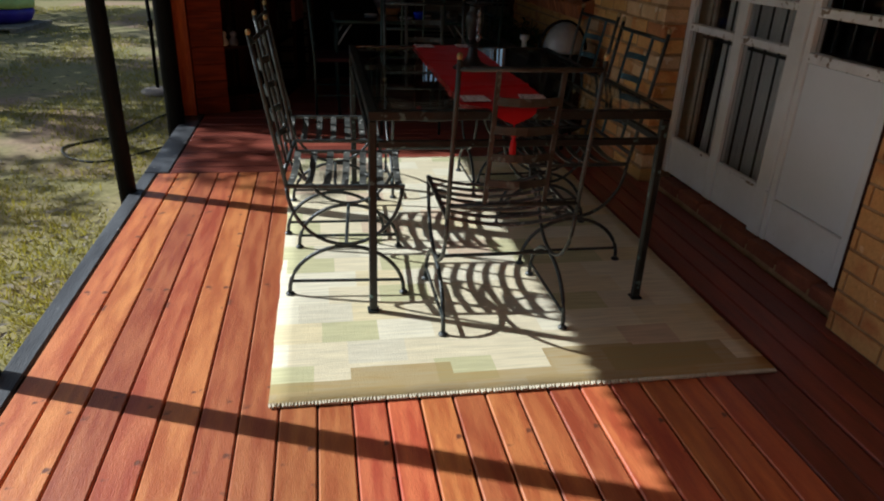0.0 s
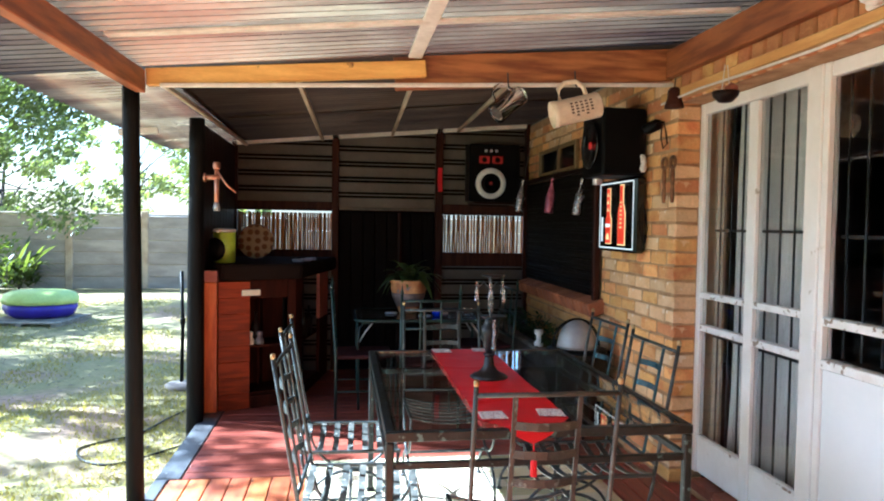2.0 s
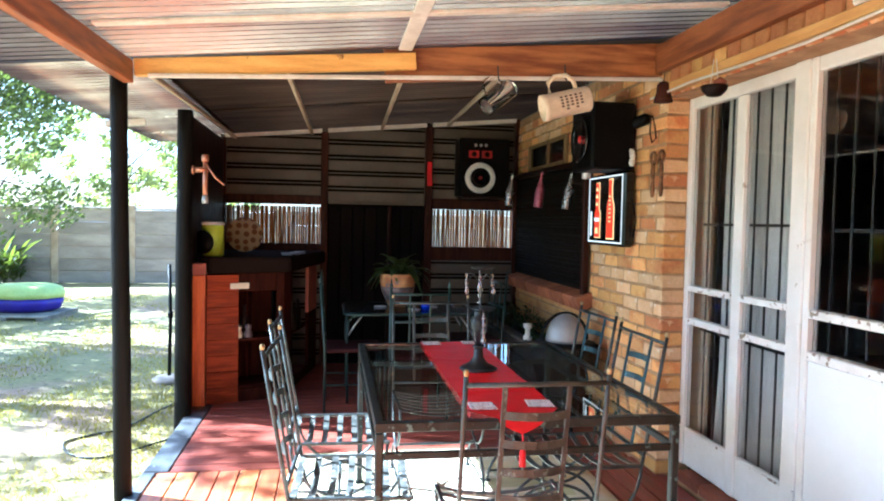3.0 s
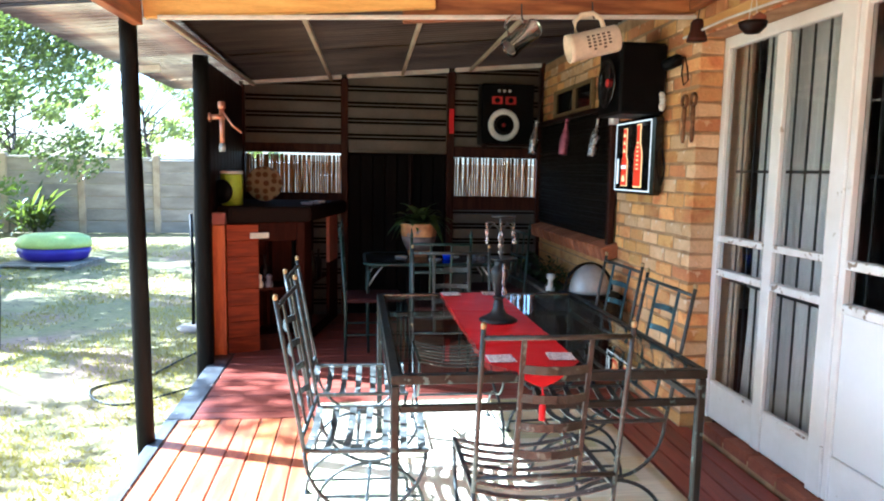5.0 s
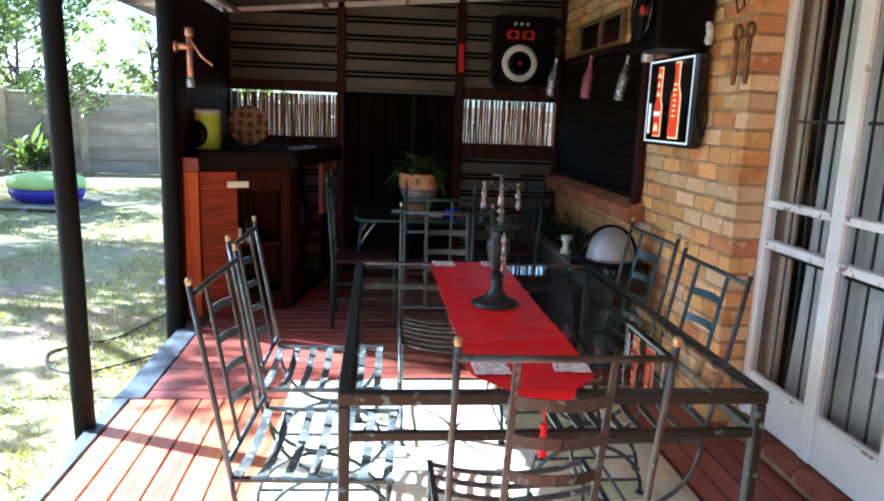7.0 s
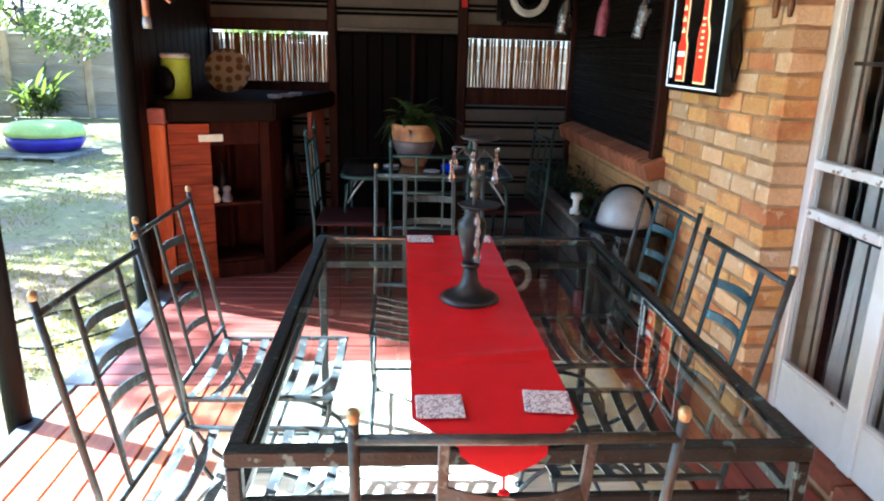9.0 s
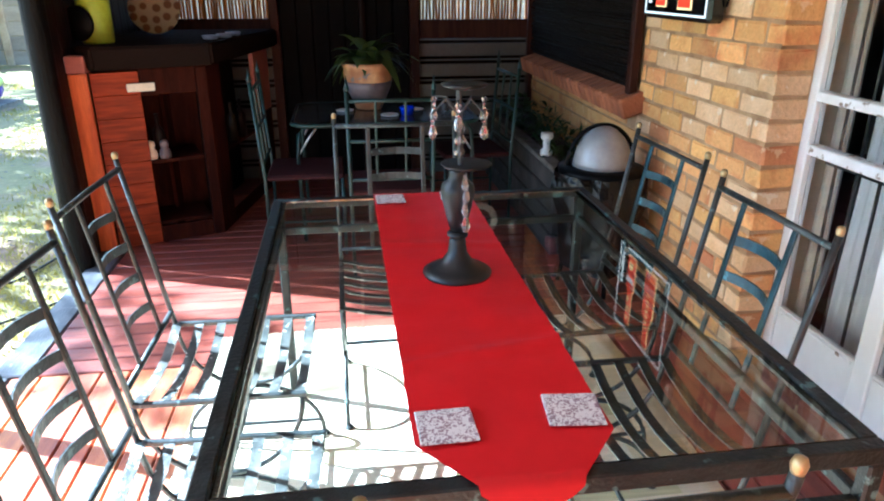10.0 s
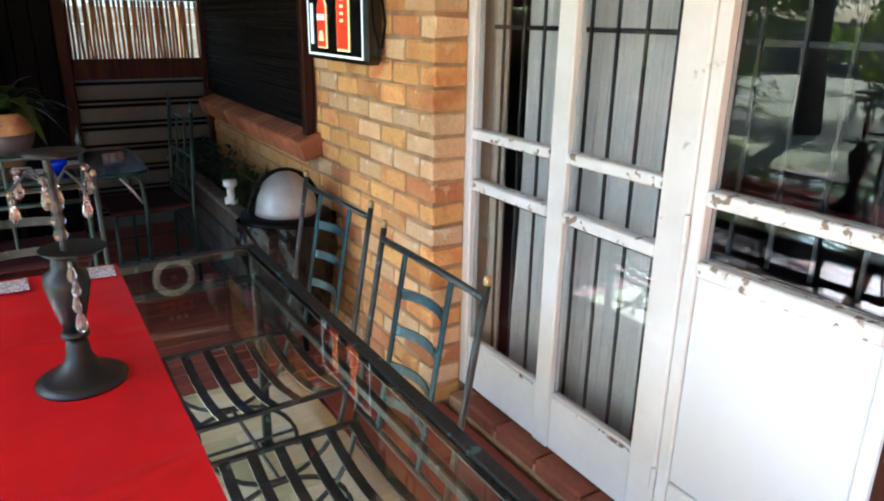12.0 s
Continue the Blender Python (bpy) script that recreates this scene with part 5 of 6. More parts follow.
cooler()
tagged(part("cloth_strip", tube([(0.865, 6.63, 1.97), (0.862, 6.625, 1.86), (0.868, 6.628, 1.74)], 0.02, flat=(0.022, 0.003, (1, 0, 0))), M_RED, None), "narrow red cloth strip hanging on the stud", "cloth")
pq = part("plaque", box(-0.07, 0.07, -0.006, 0.006, -0.022, 0.022, 0.004), M_CERAMIC, None)
pq.matrix_basis = pose(-0.74, 5.338, 0.885, 0, 0, 21)
tagged(pq, "small pale plaque on the bar rail", "plaque")
for k, (bx_, by_) in enumerate(((-0.42, 5.72), (-0.36, 5.85), (-0.33, 6.0))):
    tagged(part("ashtray", lathe([(0.04, 0), (0.048, 0.02), (0.04, 0.02), (0.034, 0.006), (0, 0.006)], 14, at=(bx_, by_, 1.1005)), M_STEEL, None), "small steel ashtray on the bar top", "ashtray", "ashtrays on the bar")


def straw_disc():
    bm = lathe([(0.0, 0.0), (0.05, 0.004), (0.11, 0.002), (0.143, 0.0), (0.15, 0.008), (0.143, 0.016), (0.0, 0.02)], 30)
    ob = part("woven_plate", bm, M_DOTSTRAW, None, "", True)
    ob.matrix_basis = pose(-0.79, 5.62, 1.252, 78, 0, 12)
    tagged(ob, "round woven straw plate leaning on the bar top", "plate")
    ob.location = (-0.80, 6.10, 1.252)


straw_disc()


def tap_ornament():
    root = thing("tap_ornament", "copper pipe-fitting ornament fixed to the post", "ornament", m=pose(-0.93, 4.98, 1.52))
    part("pipe", tube([(0, 0, 0), (0, 0, 0.10), (0, 0, 0.30)], 0.018, 10), M_COPPER, root, smooth=True)
    part("pipe", tube([(-0.085, 0, 0.20), (0.02, 0, 0.205)], 0.02, 10), M_COPPER, root, smooth=True)
    part("pipe", tube([(0.01, -0.01, 0.24), (0.07, -0.01, 0.15), (0.13, -0.01, 0.10)], 0.008, 8), M_COPPER, root, smooth=True)
    part("collar", lathe([(0.025, 0), (0.027, 0.01), (0.027, 0.04), (0.02, 0.05)], 12, at=(0, 0, 0.26)), M_COPPER, root, smooth=True)
    part("spout", lathe([(0.022, 0), (0.024, 0.03), (0.018, 0.06)], 12, at=(0, 0, -0.03)), M_SILVER, root, "silver spout", True)
    part("flange", lathe([(0.032, 0), (0.032, 0.012)], 14), M_COPPER, root).matrix_basis = pose(-0.085, 0, 0.2, 0, 90, 0)


tap_ornament()


# ---- loudspeakers, sign, hanging things ----
def back_speaker():
    root = thing("loudspeaker", "large black party loudspeaker with a white-rimmed cone", "loudspeaker", m=pose(1.36, 6.42, 1.645))
    part("cabinet", box(-0.245, 0.245, 0, 0.24, 0, 0.545, 0.012), M_BLACK, root)
    w = lathe([(0.130, 0), (0.136, 0.008), (0.130, 0.02), (0.098, 0.022), (0.090, 0.012), (0.0, 0.011)], 28)
    part("cone_rim", w, M_CONEPAPER, root, "white cone rim", True).matrix_basis = pose(-0.042, -0.001, 0.172, 90) @ Matrix.Diagonal((1.08, 1.08, 1, 1))
    part("cone", lathe([(0.089, 0.0), (0.075, 0.006), (0.03, -0.008), (0.022, 0.004), (0.0, 0.009)], 24), M_BLACK, root, smooth=True).matrix_basis = pose(-0.042, -0.014, 0.172, 90) @ Matrix.Diagonal((1.08, 1.08, 1, 1))
    part("cone_cap", lathe([(0.018, 0), (0.012, 0.008), (0, 0.01)], 14), M_CONERED, root, "red centre cap", True).matrix_basis = pose(-0.042, -0.024, 0.172, 90)
    for x in (-0.105, 0.021):
        part("tweeter", box(x - 0.05, x + 0.05, -0.008, 0.0, 0.36, 0.43, 0.006), M_CONERED, root, "red tweeter panel")
        part("tweeter_core", lathe([(0.025, 0), (0.02, 0.006), (0, 0.008)], 14), M_BLACK, root).matrix_basis = pose(x, -0.009, 0.395, 90)
    for k in range(3):
        part("knob", lathe([(0.014, 0), (0.012, 0.018), (0, 0.018)], 12), M_SILVER, root).matrix_basis = pose(-0.09 + 0.05 * k, -0.001, 0.48, 90)
    part("bracket", box(-0.2, 0.2, 0.24, 0.29, -0.04, 0.0), M_DARKWOOD, root)
    part("bracket", box(-0.2, 0.2, 0.0, 0.24, -0.02, -0.001), M_DARKWOOD, root)


back_speaker()


def wall_speaker():
    root = thing("loudspeaker", "black wall-mounted loudspeaker with a red cone centre", "loudspeaker", m=pose(1.46, 3.93, 1.73))
    part("cabinet", box(0, 0.275, 0, 0.36, 0, 0.40, 0.014), M_BLACK, root)
    part("cone_rim", lathe([(0.14, 0), (0.145, 0.008), (0.125, 0.012), (0.115, 0.002), (0.05, -0.02), (0.0, -0.02)], 28), M_GLOSS, root, smooth=True).matrix_basis = pose(-0.012, 0.18, 0.19, 0, -90, 0)
    part("cone_cap", lathe([(0.03, 0), (0.02, 0.01), (0, 0.013)], 14), M_CONERED, root, "red centre cap", True).matrix_basis = pose(-0.008, 0.18, 0.19, 0, -90, 0)


wall_speaker()


def lit_sign():
    root = thing("lit_sign", "black lightbox sign with glowing red and orange bottles", "sign", m=pose(1.665, 4.50, 1.265))
    part("case", box(0, 0.072, -0.58, 0, 0, 0.46, 0.014), M_GLOSS, root)
    F = -0.003
    def flat(outline, name, material, d=F, label=""):
        bm = bmesh.new()
        a = [bm.verts.new((d, -y, z)) for y, z in outline]
        f = bm.faces.new(a)
        r = bmesh.ops.extrude_face_region(bm, geom=[f])
        for v in [g for g in r["geom"] if isinstance(g, bmesh.types.BMVert)]:
            v.co.x += 0.0025
        bmesh.ops.recalc_face_normals(bm, faces=bm.faces)
        return part(name, bm, material, root, label)
    for y0, y1, z0, z1 in ((0.02, 0.56, 0.018, 0.026), (0.02, 0.56, 0.434, 0.442), (0.02, 0.027, 0.027, 0.433), (0.553, 0.56, 0.027, 0.433)):
        flat(((y0, z0), (y1, z0), (y1, z1), (y0, z1)), "border", M_SIGNWHITE, label="white border line")
    def bottle_shape(c, w, z0, z1, s=0.0):
        h = z1 - z0
        half = [(w + s, -s), (w + s, 0.50 * h), (w * 0.9 + s, 0.58 * h), (w * 0.42 + s, 0.70 * h), (w * 0.36 + s, 0.93 * h), (w * 0.45 + s, 0.94 * h), (w * 0.45 + s, h + s)]
        return [(c + x, z0 + z) for x, z in half] + [(c - x, z0 + z) for x, z in reversed(half)]
    flat(bottle_shape(0.385, 0.050, 0.05, 0.415, 0.008), "bottle_outline", M_SIGNORANGE, -0.003, "orange bottle outline")
    flat(bottle_shape(0.385, 0.050, 0.05, 0.415), "bottle_shape", M_SIGNRED, -0.006, "red bottle shape")
    for k in range(7):
        flat(((0.372, 0.15 + 0.026 * k), (0.398, 0.15 + 0.026 * k), (0.398, 0.160 + 0.026 * k), (0.372, 0.160 + 0.026 * k)), "lettering_bar", M_SIGNORANGE, -0.009)
    flat(((0.128, 0.047), (0.222, 0.047), (0.222, 0.21), (0.203, 0.24), (0.203, 0.408), (0.147, 0.408), (0.147, 0.24), (0.128, 0.21)), "can_outline", M_SIGNORANGE, -0.003, "orange outline of a glass")
    flat(((0.133, 0.052), (0.217, 0.052), (0.217, 0.205), (0.198, 0.235), (0.198, 0.403), (0.152, 0.403), (0.152, 0.235), (0.133, 0.205)), "can_shape", M_SIGNRED, -0.006, "red shape")
    for k in range(3):
        flat(((0.156, 0.258 + 0.048 * k), (0.194, 0.258 + 0.048 * k), (0.175, 0.283 + 0.048 * k)), "lettering_bar", M_SIGNORANGE, -0.009)
    flat(((0.138, 0.155), (0.212, 0.155), (0.212, 0.178), (0.138, 0.178)), "lettering_bar", M_SIGNWHITE, -0.009)
    flat(((0.150, 0.075), (0.200, 0.075), (0.185, 0.115), (0.165, 0.115)), "lettering_bar", M_SIGNORANGE, -0.009)
    flat(((0.052, 0.06), (0.075, 0.06), (0.075, 0.22), (0.052, 0.22)), "side_strip", M_SIGNWHITE, -0.003, "pale strip")
    part("cable", tube([(0.05, -0.578, 0.3), (0.045, -0.62, 0.25), (0.055, -0.63, 0.15), (0.06, -0.59, 0.06)], 0.004, 6), M_BLACK, root)


lit_sign()


def hanging_mug(m, label, material, seed, text):
    root = thing("hanging_mug", label, "mug", m=m)
    # axis along x, mouth at -x
    q = pose(0, 0, 0, 0, 90, 0)
    body = part("cup", lathe([(0.0, 0.0), (0.062, 0.0), (0.068, 0.01), (0.068, 0.23), (0.071, 0.235), (0.071, 0.262), (0.063, 0.262), (0.060, 0.02), (0.0, 0.02)], 28), material, root, smooth=True)
    body.matrix_basis = pose(0.13, 0, 0, 0, -90, 0)
    part("handle", tube([(-0.075, 0, 0.064), (-0.07, 0, 0.125), (-0.03, 0, 0.15), (0.03, 0, 0.145), (0.065, 0, 0.11), (0.07, 0, 0.062)], 0.013, 8), material, root, smooth=True)
    if text:
        for c in range(5):
            x = -0.035 + 0.026 * c
            for r in range(4 + (c % 2)):
                z = 0.030 - 0.016 * r
                y = -math.sqrt(max(0, 0.0685 ** 2 - z * z))
                b = part("lettering_bar", box(x - 0.007, x + 0.007, y - 0.0015, y + 0.004, z - 0.005, z + 0.004), M_INK, root)
    return root


hanging_mug(pose(1.162, 3.56, 2.04, 0, -14, -4), "big cream ceramic beer mug with brown lettering hung by its handle", M_CERAMIC, 1, True)
hanging_mug(pose(0.80, 3.58, 2.06, 0, -38, 20) @ Matrix.Diagonal((0.75, 0.75, 0.75, 1)), "clear dimpled glass beer mug hanging from the beam", M_MUGGLASS, 2, False)
for x, z0 in ((1.155, 2.185), (0.79, 2.16)):
    tagged(part("hook", tube([(x, 3.56, z0 - 0.01), (x + 0.01, 3.56, z0 - 0.025), (x, 3.558, z0 + 0.0), (x, 3.57, z0 + 0.06)], 0.004, 6), M_BAR, None), "black wire hook on the beam", "hook", "beam hooks")


def hung_bottle(x, y, z, mt, lb, tilt):
    root = thing("hanging_bottle", lb, "bottle", "bottles hung before the blind", m=pose(x, y, z, 0, tilt, 0))
    part("body", lathe([(0.0, 0.0), (0.034, 0.004), (0.036, 0.02), (0.036, 0.13), (0.030, 0.165), (0.014, 0.21), (0.013, 0.26), (0.016, 0.262), (0.016, 0.275), (0, 0.275)], 16), mt, root, smooth=True)
    part("cord", tube([(0, 0, 0.275), (0.01, 0, 0.45), (0.02, 0, 0.6)], 0.002, 5), M_BAR, root)


M_FOIL = mat("crumpled_foil_label", (0.5, 0.5, 0.52), 0.25, 0.8, second=(0.2, 0.2, 0.22), scale=22, bump=0.6)
M_PINKFOIL = mat("pink_foil_label", (0.4, 0.12, 0.18), 0.3, 0.4, second=(0.2, 0.05, 0.09), scale=22, bump=0.5)
hung_bottle(1.37, 5.55, 1.53, M_FOIL, "silver-labelled bottle hanging on a cord", 8)
hung_bottle(1.52, 5.2, 1.52, M_PINKFOIL, "pink-labelled bottle hanging on a cord", 6)
hung_bottle(1.615, 4.82, 1.50, M_FOIL, "crumpled foil-wrapped bottle hanging on a cord", 9)


def wall_bits():
    lamp = thing("spot_lamp", "small black spot lamp on the brick wall", "lamp", m=pose(1.70, 3.80, 1.99))
    part("head", lathe([(0.03, 0), (0.034, 0.02), (0.034, 0.09), (0.02, 0.11), (0, 0.112)], 16), M_BLACK, lamp, smooth=True).matrix_basis = pose(-0.02, 0.05, 0.0, 75, 0, 30)
    part("arm", tube([(0, -0.03, 0.0), (0.0, -0.06, 0.02), (0.035, -0.07, 0.03)], 0.007, 8), M_BLACK, lamp)
    part("cable", tube([(0.03, -0.09, 0.03), (0.025, -0.13, -0.03), (0.03, -0.14, -0.10), (0.03, -0.09, -0.12), (0.03, -0.06, -0.06), (0.03, -0.07, 0.02)], 0.005, 6), M_BROWNWOOD, lamp)
    orn = thing("wall_ornament", "twisted brown metal wall ornament with two loops", "ornament", m=pose(1.722, 3.62, 1.56))
    for s in (-0.05, 0.05):
        part("loop", tube(arc((0, s, 0.22), (0.028, 0.03), -80, 260, 16), 0.009), M_ORNAMENT, orn, smooth=True)
        part("rod", tube([(0, s, 0.19), (0.004, s + 0.01, 0.14), (-0.004, s - 0.01, 0.09), (0.004, s + 0.008, 0.04), (0, s, 0.0)], 0.011, taper=(1, 1.3, 0.8, 1.3, 0.8)), M_ORNAMENT, orn, smooth=True)
    wh = thing("paper_flower", "small white flower ornament on the wall", "ornament", m=pose(1.70, 3.88, 1.73))
    for k in range(7):
        a = 2 * math.pi * k / 7
        bm = lathe([(0.0, 0), (0.018, 0.012), (0.014, 0.035), (0, 0.045)], 8)
        part("petal", bm, M_PAPER, wh, smooth=True).matrix_basis = pose(0, 0.02 * math.cos(a), 0.05 + 0.035 * math.sin(a), 0, -30, 0) @ pose(0, 0, 0, 60 * math.cos(a), 0, 0)
    bell = thing("hanging_bell", "small brown wooden bell hanging from the rail", "ornament", m=pose(1.655, 3.44, 2.05))
    part("bell", lathe([(0.05, 0), (0.046, 0.02), (0.036, 0.05), (0.034, 0.09), (0.02, 0.105), (0, 0.106)], 16), M_BROWNWOOD, bell, smooth=True)
    part("cord", tube([(0, 0, 0.1), (0.005, 0, 0.15)], 0.003, 5), M_BAR, bell)
    bird = thing("hanging_pot", "small dark green hanging ornament on a cord", "ornament", m=pose(1.64, 2.92, 1.985))
    part("bowl", lathe([(0.0, 0), (0.03, 0.004), (0.055, 0.03), (0.06, 0.05), (0.05, 0.05), (0.0, 0.02)], 16), M_BOTTLE, bird, smooth=True)
    part("bud", lathe([(0.0, 0.02), (0.03, 0.04), (0.028, 0.07), (0, 0.09)], 12, at=(0.015, -0.02, 0)), M_TERRA, bird, smooth=True)
    for s in (-0.02, 0.02):
        part("cord", tube([(s, 0, 0.05), (s * 0.3, 0, 0.17)], 0.002, 5), M_PURLIN, bird)
    can = thing("tin_lamp", "small silver tin hanging beside the speaker", "lamp", m=pose(1.575, 4.315, 1.695))
    part("tin", lathe([(0.03, 0), (0.031, 0.09), (0, 0.092)], 14), M_STEEL, can, smooth=True)
    part("hanger", tube([(0, 0, 0.09), (0.03, 0.0, 0.13)], 0.003, 5), M_BAR, can)


wall_bits()
bulk = thing("wall_light", "white bulkhead wall light on the rail", "lamp", m=pose(1.668, 2.06, 2.155))
part("base", box(0.0, 0.03, -0.07, 0.07, 0.0, 0.10, 0.008), M_PURLIN, bulk)
part("cover", lathe([(0.05, 0), (0.052, 0.02), (0.045, 0.045), (0.025, 0.06), (0, 0.064)], 18), M_PAPER, bulk, "white domed cover", True).matrix_basis = pose(0.0, 0, 0.05, 0, -90, 0)


# ---- planter and kettle braai ----
def planter():
    root = thing("planter", "low grey stone planter trough with dark leafy plants", "planter", m=pose(0, 0, 0))
    for k in range(4):
        part("front_course", box(1.40 + 0.004 * (k % 2), 1.47, 4.83, 6.6, 0.118 * k, 0.118 * k + 0.113, 0.008), M_PLANTERSTONE, root)
    # top edge in a paler colour than the courses below
    part("front_cap", box(1.392, 1.478, 4.822, 6.6, 0.472, 0.50, 0.008), M_PLANTERCAP, root, "paler cap")
    part("end_wall", box(1.48, 1.735, 4.83, 4.90, 0, 0.50, 0.012), M_PLANTERSTONE, root)
    part("soil", box(1.47, 1.735, 4.90, 6.6, 0.30, 0.45), M_SOIL, root)
    rng = random.Random(17)
    bm = bmesh.new()
    for k in range(520):
        y = rng.uniform(4.95, 6.5)
        a = rng.uniform(0, 6.28)
        leaf(bm, (rng.uniform(1.47, 1.68), y, rng.uniform(0.44, 0.62)), a, rng.uniform(0.06, 0.16), rng.uniform(0.008, 0.018), rng.uniform(0.3, 1.0), rng.uniform(0.2, 0.9))
    for v in bm.verts:
        v.co.x = min(v.co.x, 1.665)
    part("foliage", bm, M_DARKLEAF, root, "dark green trailing leaves")


planter()
lant = thing("jar_candle", "white waisted candle jar on the planter edge", "candle", m=pose(1.435, 5.10, 0.502) @ Matrix.Diagonal((0.82, 0.82, 1, 1)))
part("jar", lathe([(0.04, 0), (0.042, 0.004), (0.042, 0.03), (0.024, 0.04), (0.024, 0.085), (0.042, 0.095), (0.042, 0.125), (0.0, 0.127)], 18), M_PAPER, lant, smooth=True)


def braai():
    root = thing("kettle_braai", "kettle barbecue with silver lid and black bin-bagged bowl", "barbecue", m=pose(1.50, 4.42, 0) @ Matrix.Diagonal((1.0, 1.0, 1.06, 1)))
    part("lid", lathe([(0.136, 0.578), (0.133, 0.60), (0.121, 0.65), (0.096, 0.70), (0.060, 0.735), (0.03, 0.748), (0, 0.75)], 28), M_LID, root, "silver domed lid", True)
    part("rim", lathe([(0.195, 0.545), (0.20, 0.555), (0.20, 0.572), (0.150, 0.579)], 28), M_BLACK, root, smooth=True)
    part("hood_edge", tube(arc((0, 0.02, 0.585), (0.160, 0.168), 0, 180, 20, "xz"), 0.010), M_BLACK, root, smooth=True)
    bag = bmesh.new()
    rows = []
    rng = random.Random(6)
    for j, z in enumerate((0.56, 0.53, 0.48, 0.42, 0.34, 0.24, 0.12)):
        rows.append([bag.verts.new(((0.212 - 0.02 * j * (j > 3) * 0.4 + 0.034 * noise.noise((k * 0.9, j * 0.9, 1))) * math.cos(2 * math.pi * k / 36), (0.212 + 0.034 * noise.noise((k * 0.9, j * 0.9, 1))) * math.sin(2 * math.pi * k / 36), z + 0.01 * noise.noise((k, j, 2)))) for k in range(36)])
    for a, b in zip(rows, rows[1:]):
        for k in range(36):
            bag.faces.new((a[k], b[k], b[(k + 1) % 36], a[(k + 1) % 36]))
    part("bin_bag", bag, M_BAG, root, "crinkled black plastic bag")
    for a in (30, 150, 270):
        part("leg", tube([(0.10 * math.cos(radians(a)), 0.10 * math.sin(radians(a)), 0.40), (0.17 * math.cos(radians(a)), 0.17 * math.sin(radians(a)), 0.0)], 0.012), M_BLACK, root)


braai()


# ---- garden ----
def clam_pool():
    root = thing("clam_sandpit", "mint green and violet plastic clam-shell sandpit on a pallet", "sandpit", m=pose(-4.66, 11.35, GROUND + 0.066, 0, 0, -6))
    def shell(z0, z1, sx, sy, rz):
        bm = bmesh.new()
        rows = []
        for s, z in ((1.0, z0), (1.02, z0 + (z1 - z0) * 0.35), (0.94, z0 + (z1 - z0) * 0.75), (0.75, z1), (0.0, z1)):
            if s == 0:
                rows.append([bm.verts.new((0, 0, z))])
            else:
                rows.append([bm.verts.new((sx * s * math.cos(t) * (1 + 0.03 * math.cos(9 * t)), sy * s * math.sin(t) * (1 + 0.03 * math.cos(9 * t)), z)) for t in (2 * math.pi * k / 54 for k in range(54))])
        for a, b in zip(rows, rows[1:]):
            for k in range(54):
                q = list(dict.fromkeys([a[k], a[(k + 1) % 54], b[(k + 1) % len(b)], b[k % len(b)]]))
                bm.faces.new(q)
        bm.faces.new(rows[0][::-1])
        bmesh.ops.recalc_face_normals(bm, faces=bm.faces)
        return bm
    part("base", shell(0.21, 0.0, 0.51, 0.43, 0), M_SHELLB, root, "violet blue lower shell", True)
    part("lid", shell(0.212, 0.40, 0.53, 0.45, 0), M_SHELLG, root, "mint green upper shell", True)
    pal = thing("pallet", "weathered grey timber pallet on the lawn", "pallet", m=pose(-4.64, 11.2, GROUND - 0.05, 0, 0, -6))
    for k in range(8):
        part("slat", box(-0.56, 0.56, -0.52 + 0.135 * k, -0.41 + 0.135 * k, 0.09, 0.115, 0.004), M_PALLET, pal)
    for x in (-0.5, 0, 0.5):
        part("bearer", box(x - 0.04, x + 0.04, -0.54, 0.56, 0.0, 0.089, 0.004), M_PALLET, pal)


clam_pool()
hp = [(-1.14, 4.98, 0), (-1.29, 4.80, 0), (-1.50, 4.61, 0), (-1.71, 4.70, 0), (-1.82, 4.93, 0), (-1.68, 5.09, 0), (-1.52, 5.22, 0), (-1.40, 5.62, 0), (-1.32, 5.90, 0), (-1.22, 6.6, 0), (-1.18, 7.2, 0)]
sm = []
for i in range(len(hp) - 1):
    p0, p1, p2, p3 = (Vector(hp[max(0, min(len(hp) - 1, i + d))]) for d in (-1, 0, 1, 2))
    for k in range(6):
        f = k / 6
        sm.append(0.5 * (2 * p1 + (p2 - p0) * f + (2 * p0 - 5 * p1 + 4 * p2 - p3) * f * f + (3 * p1 - p0 - 3 * p2 + p3) * f ** 3))
tagged(part("garden_hose", tube([(p.x, p.y, GROUND + 0.03 * noise.noise((p.x * 0.6, p.y * 0.6, 0)) + 0.010) for p in sm], 0.008), M_HOSE, None, "", True), "black garden hose lying curled on the lawn", "hose")
um = thing("umbrella_stand", "dark garden pole in a grey concrete foot", "pole", m=pose(-1.55, 6.72, GROUND))
part("pole", tube([(0, 0, 0.02), (0.01, 0, 0.6), (0.0, 0, 1.1)], 0.017), M_POLE, um, smooth=True)
part("foot", lathe([(0.15, 0), (0.15, 0.03), (0.12, 0.05), (0.03, 0.06), (0, 0.06)], 24), M_CONC, um, "grey concrete foot", True)
part("collar", lathe([(0.024, 0), (0.026, 0.05), (0.02, 0.06)], 12, at=(0.01, 0, 0.6)), M_POLE, um)


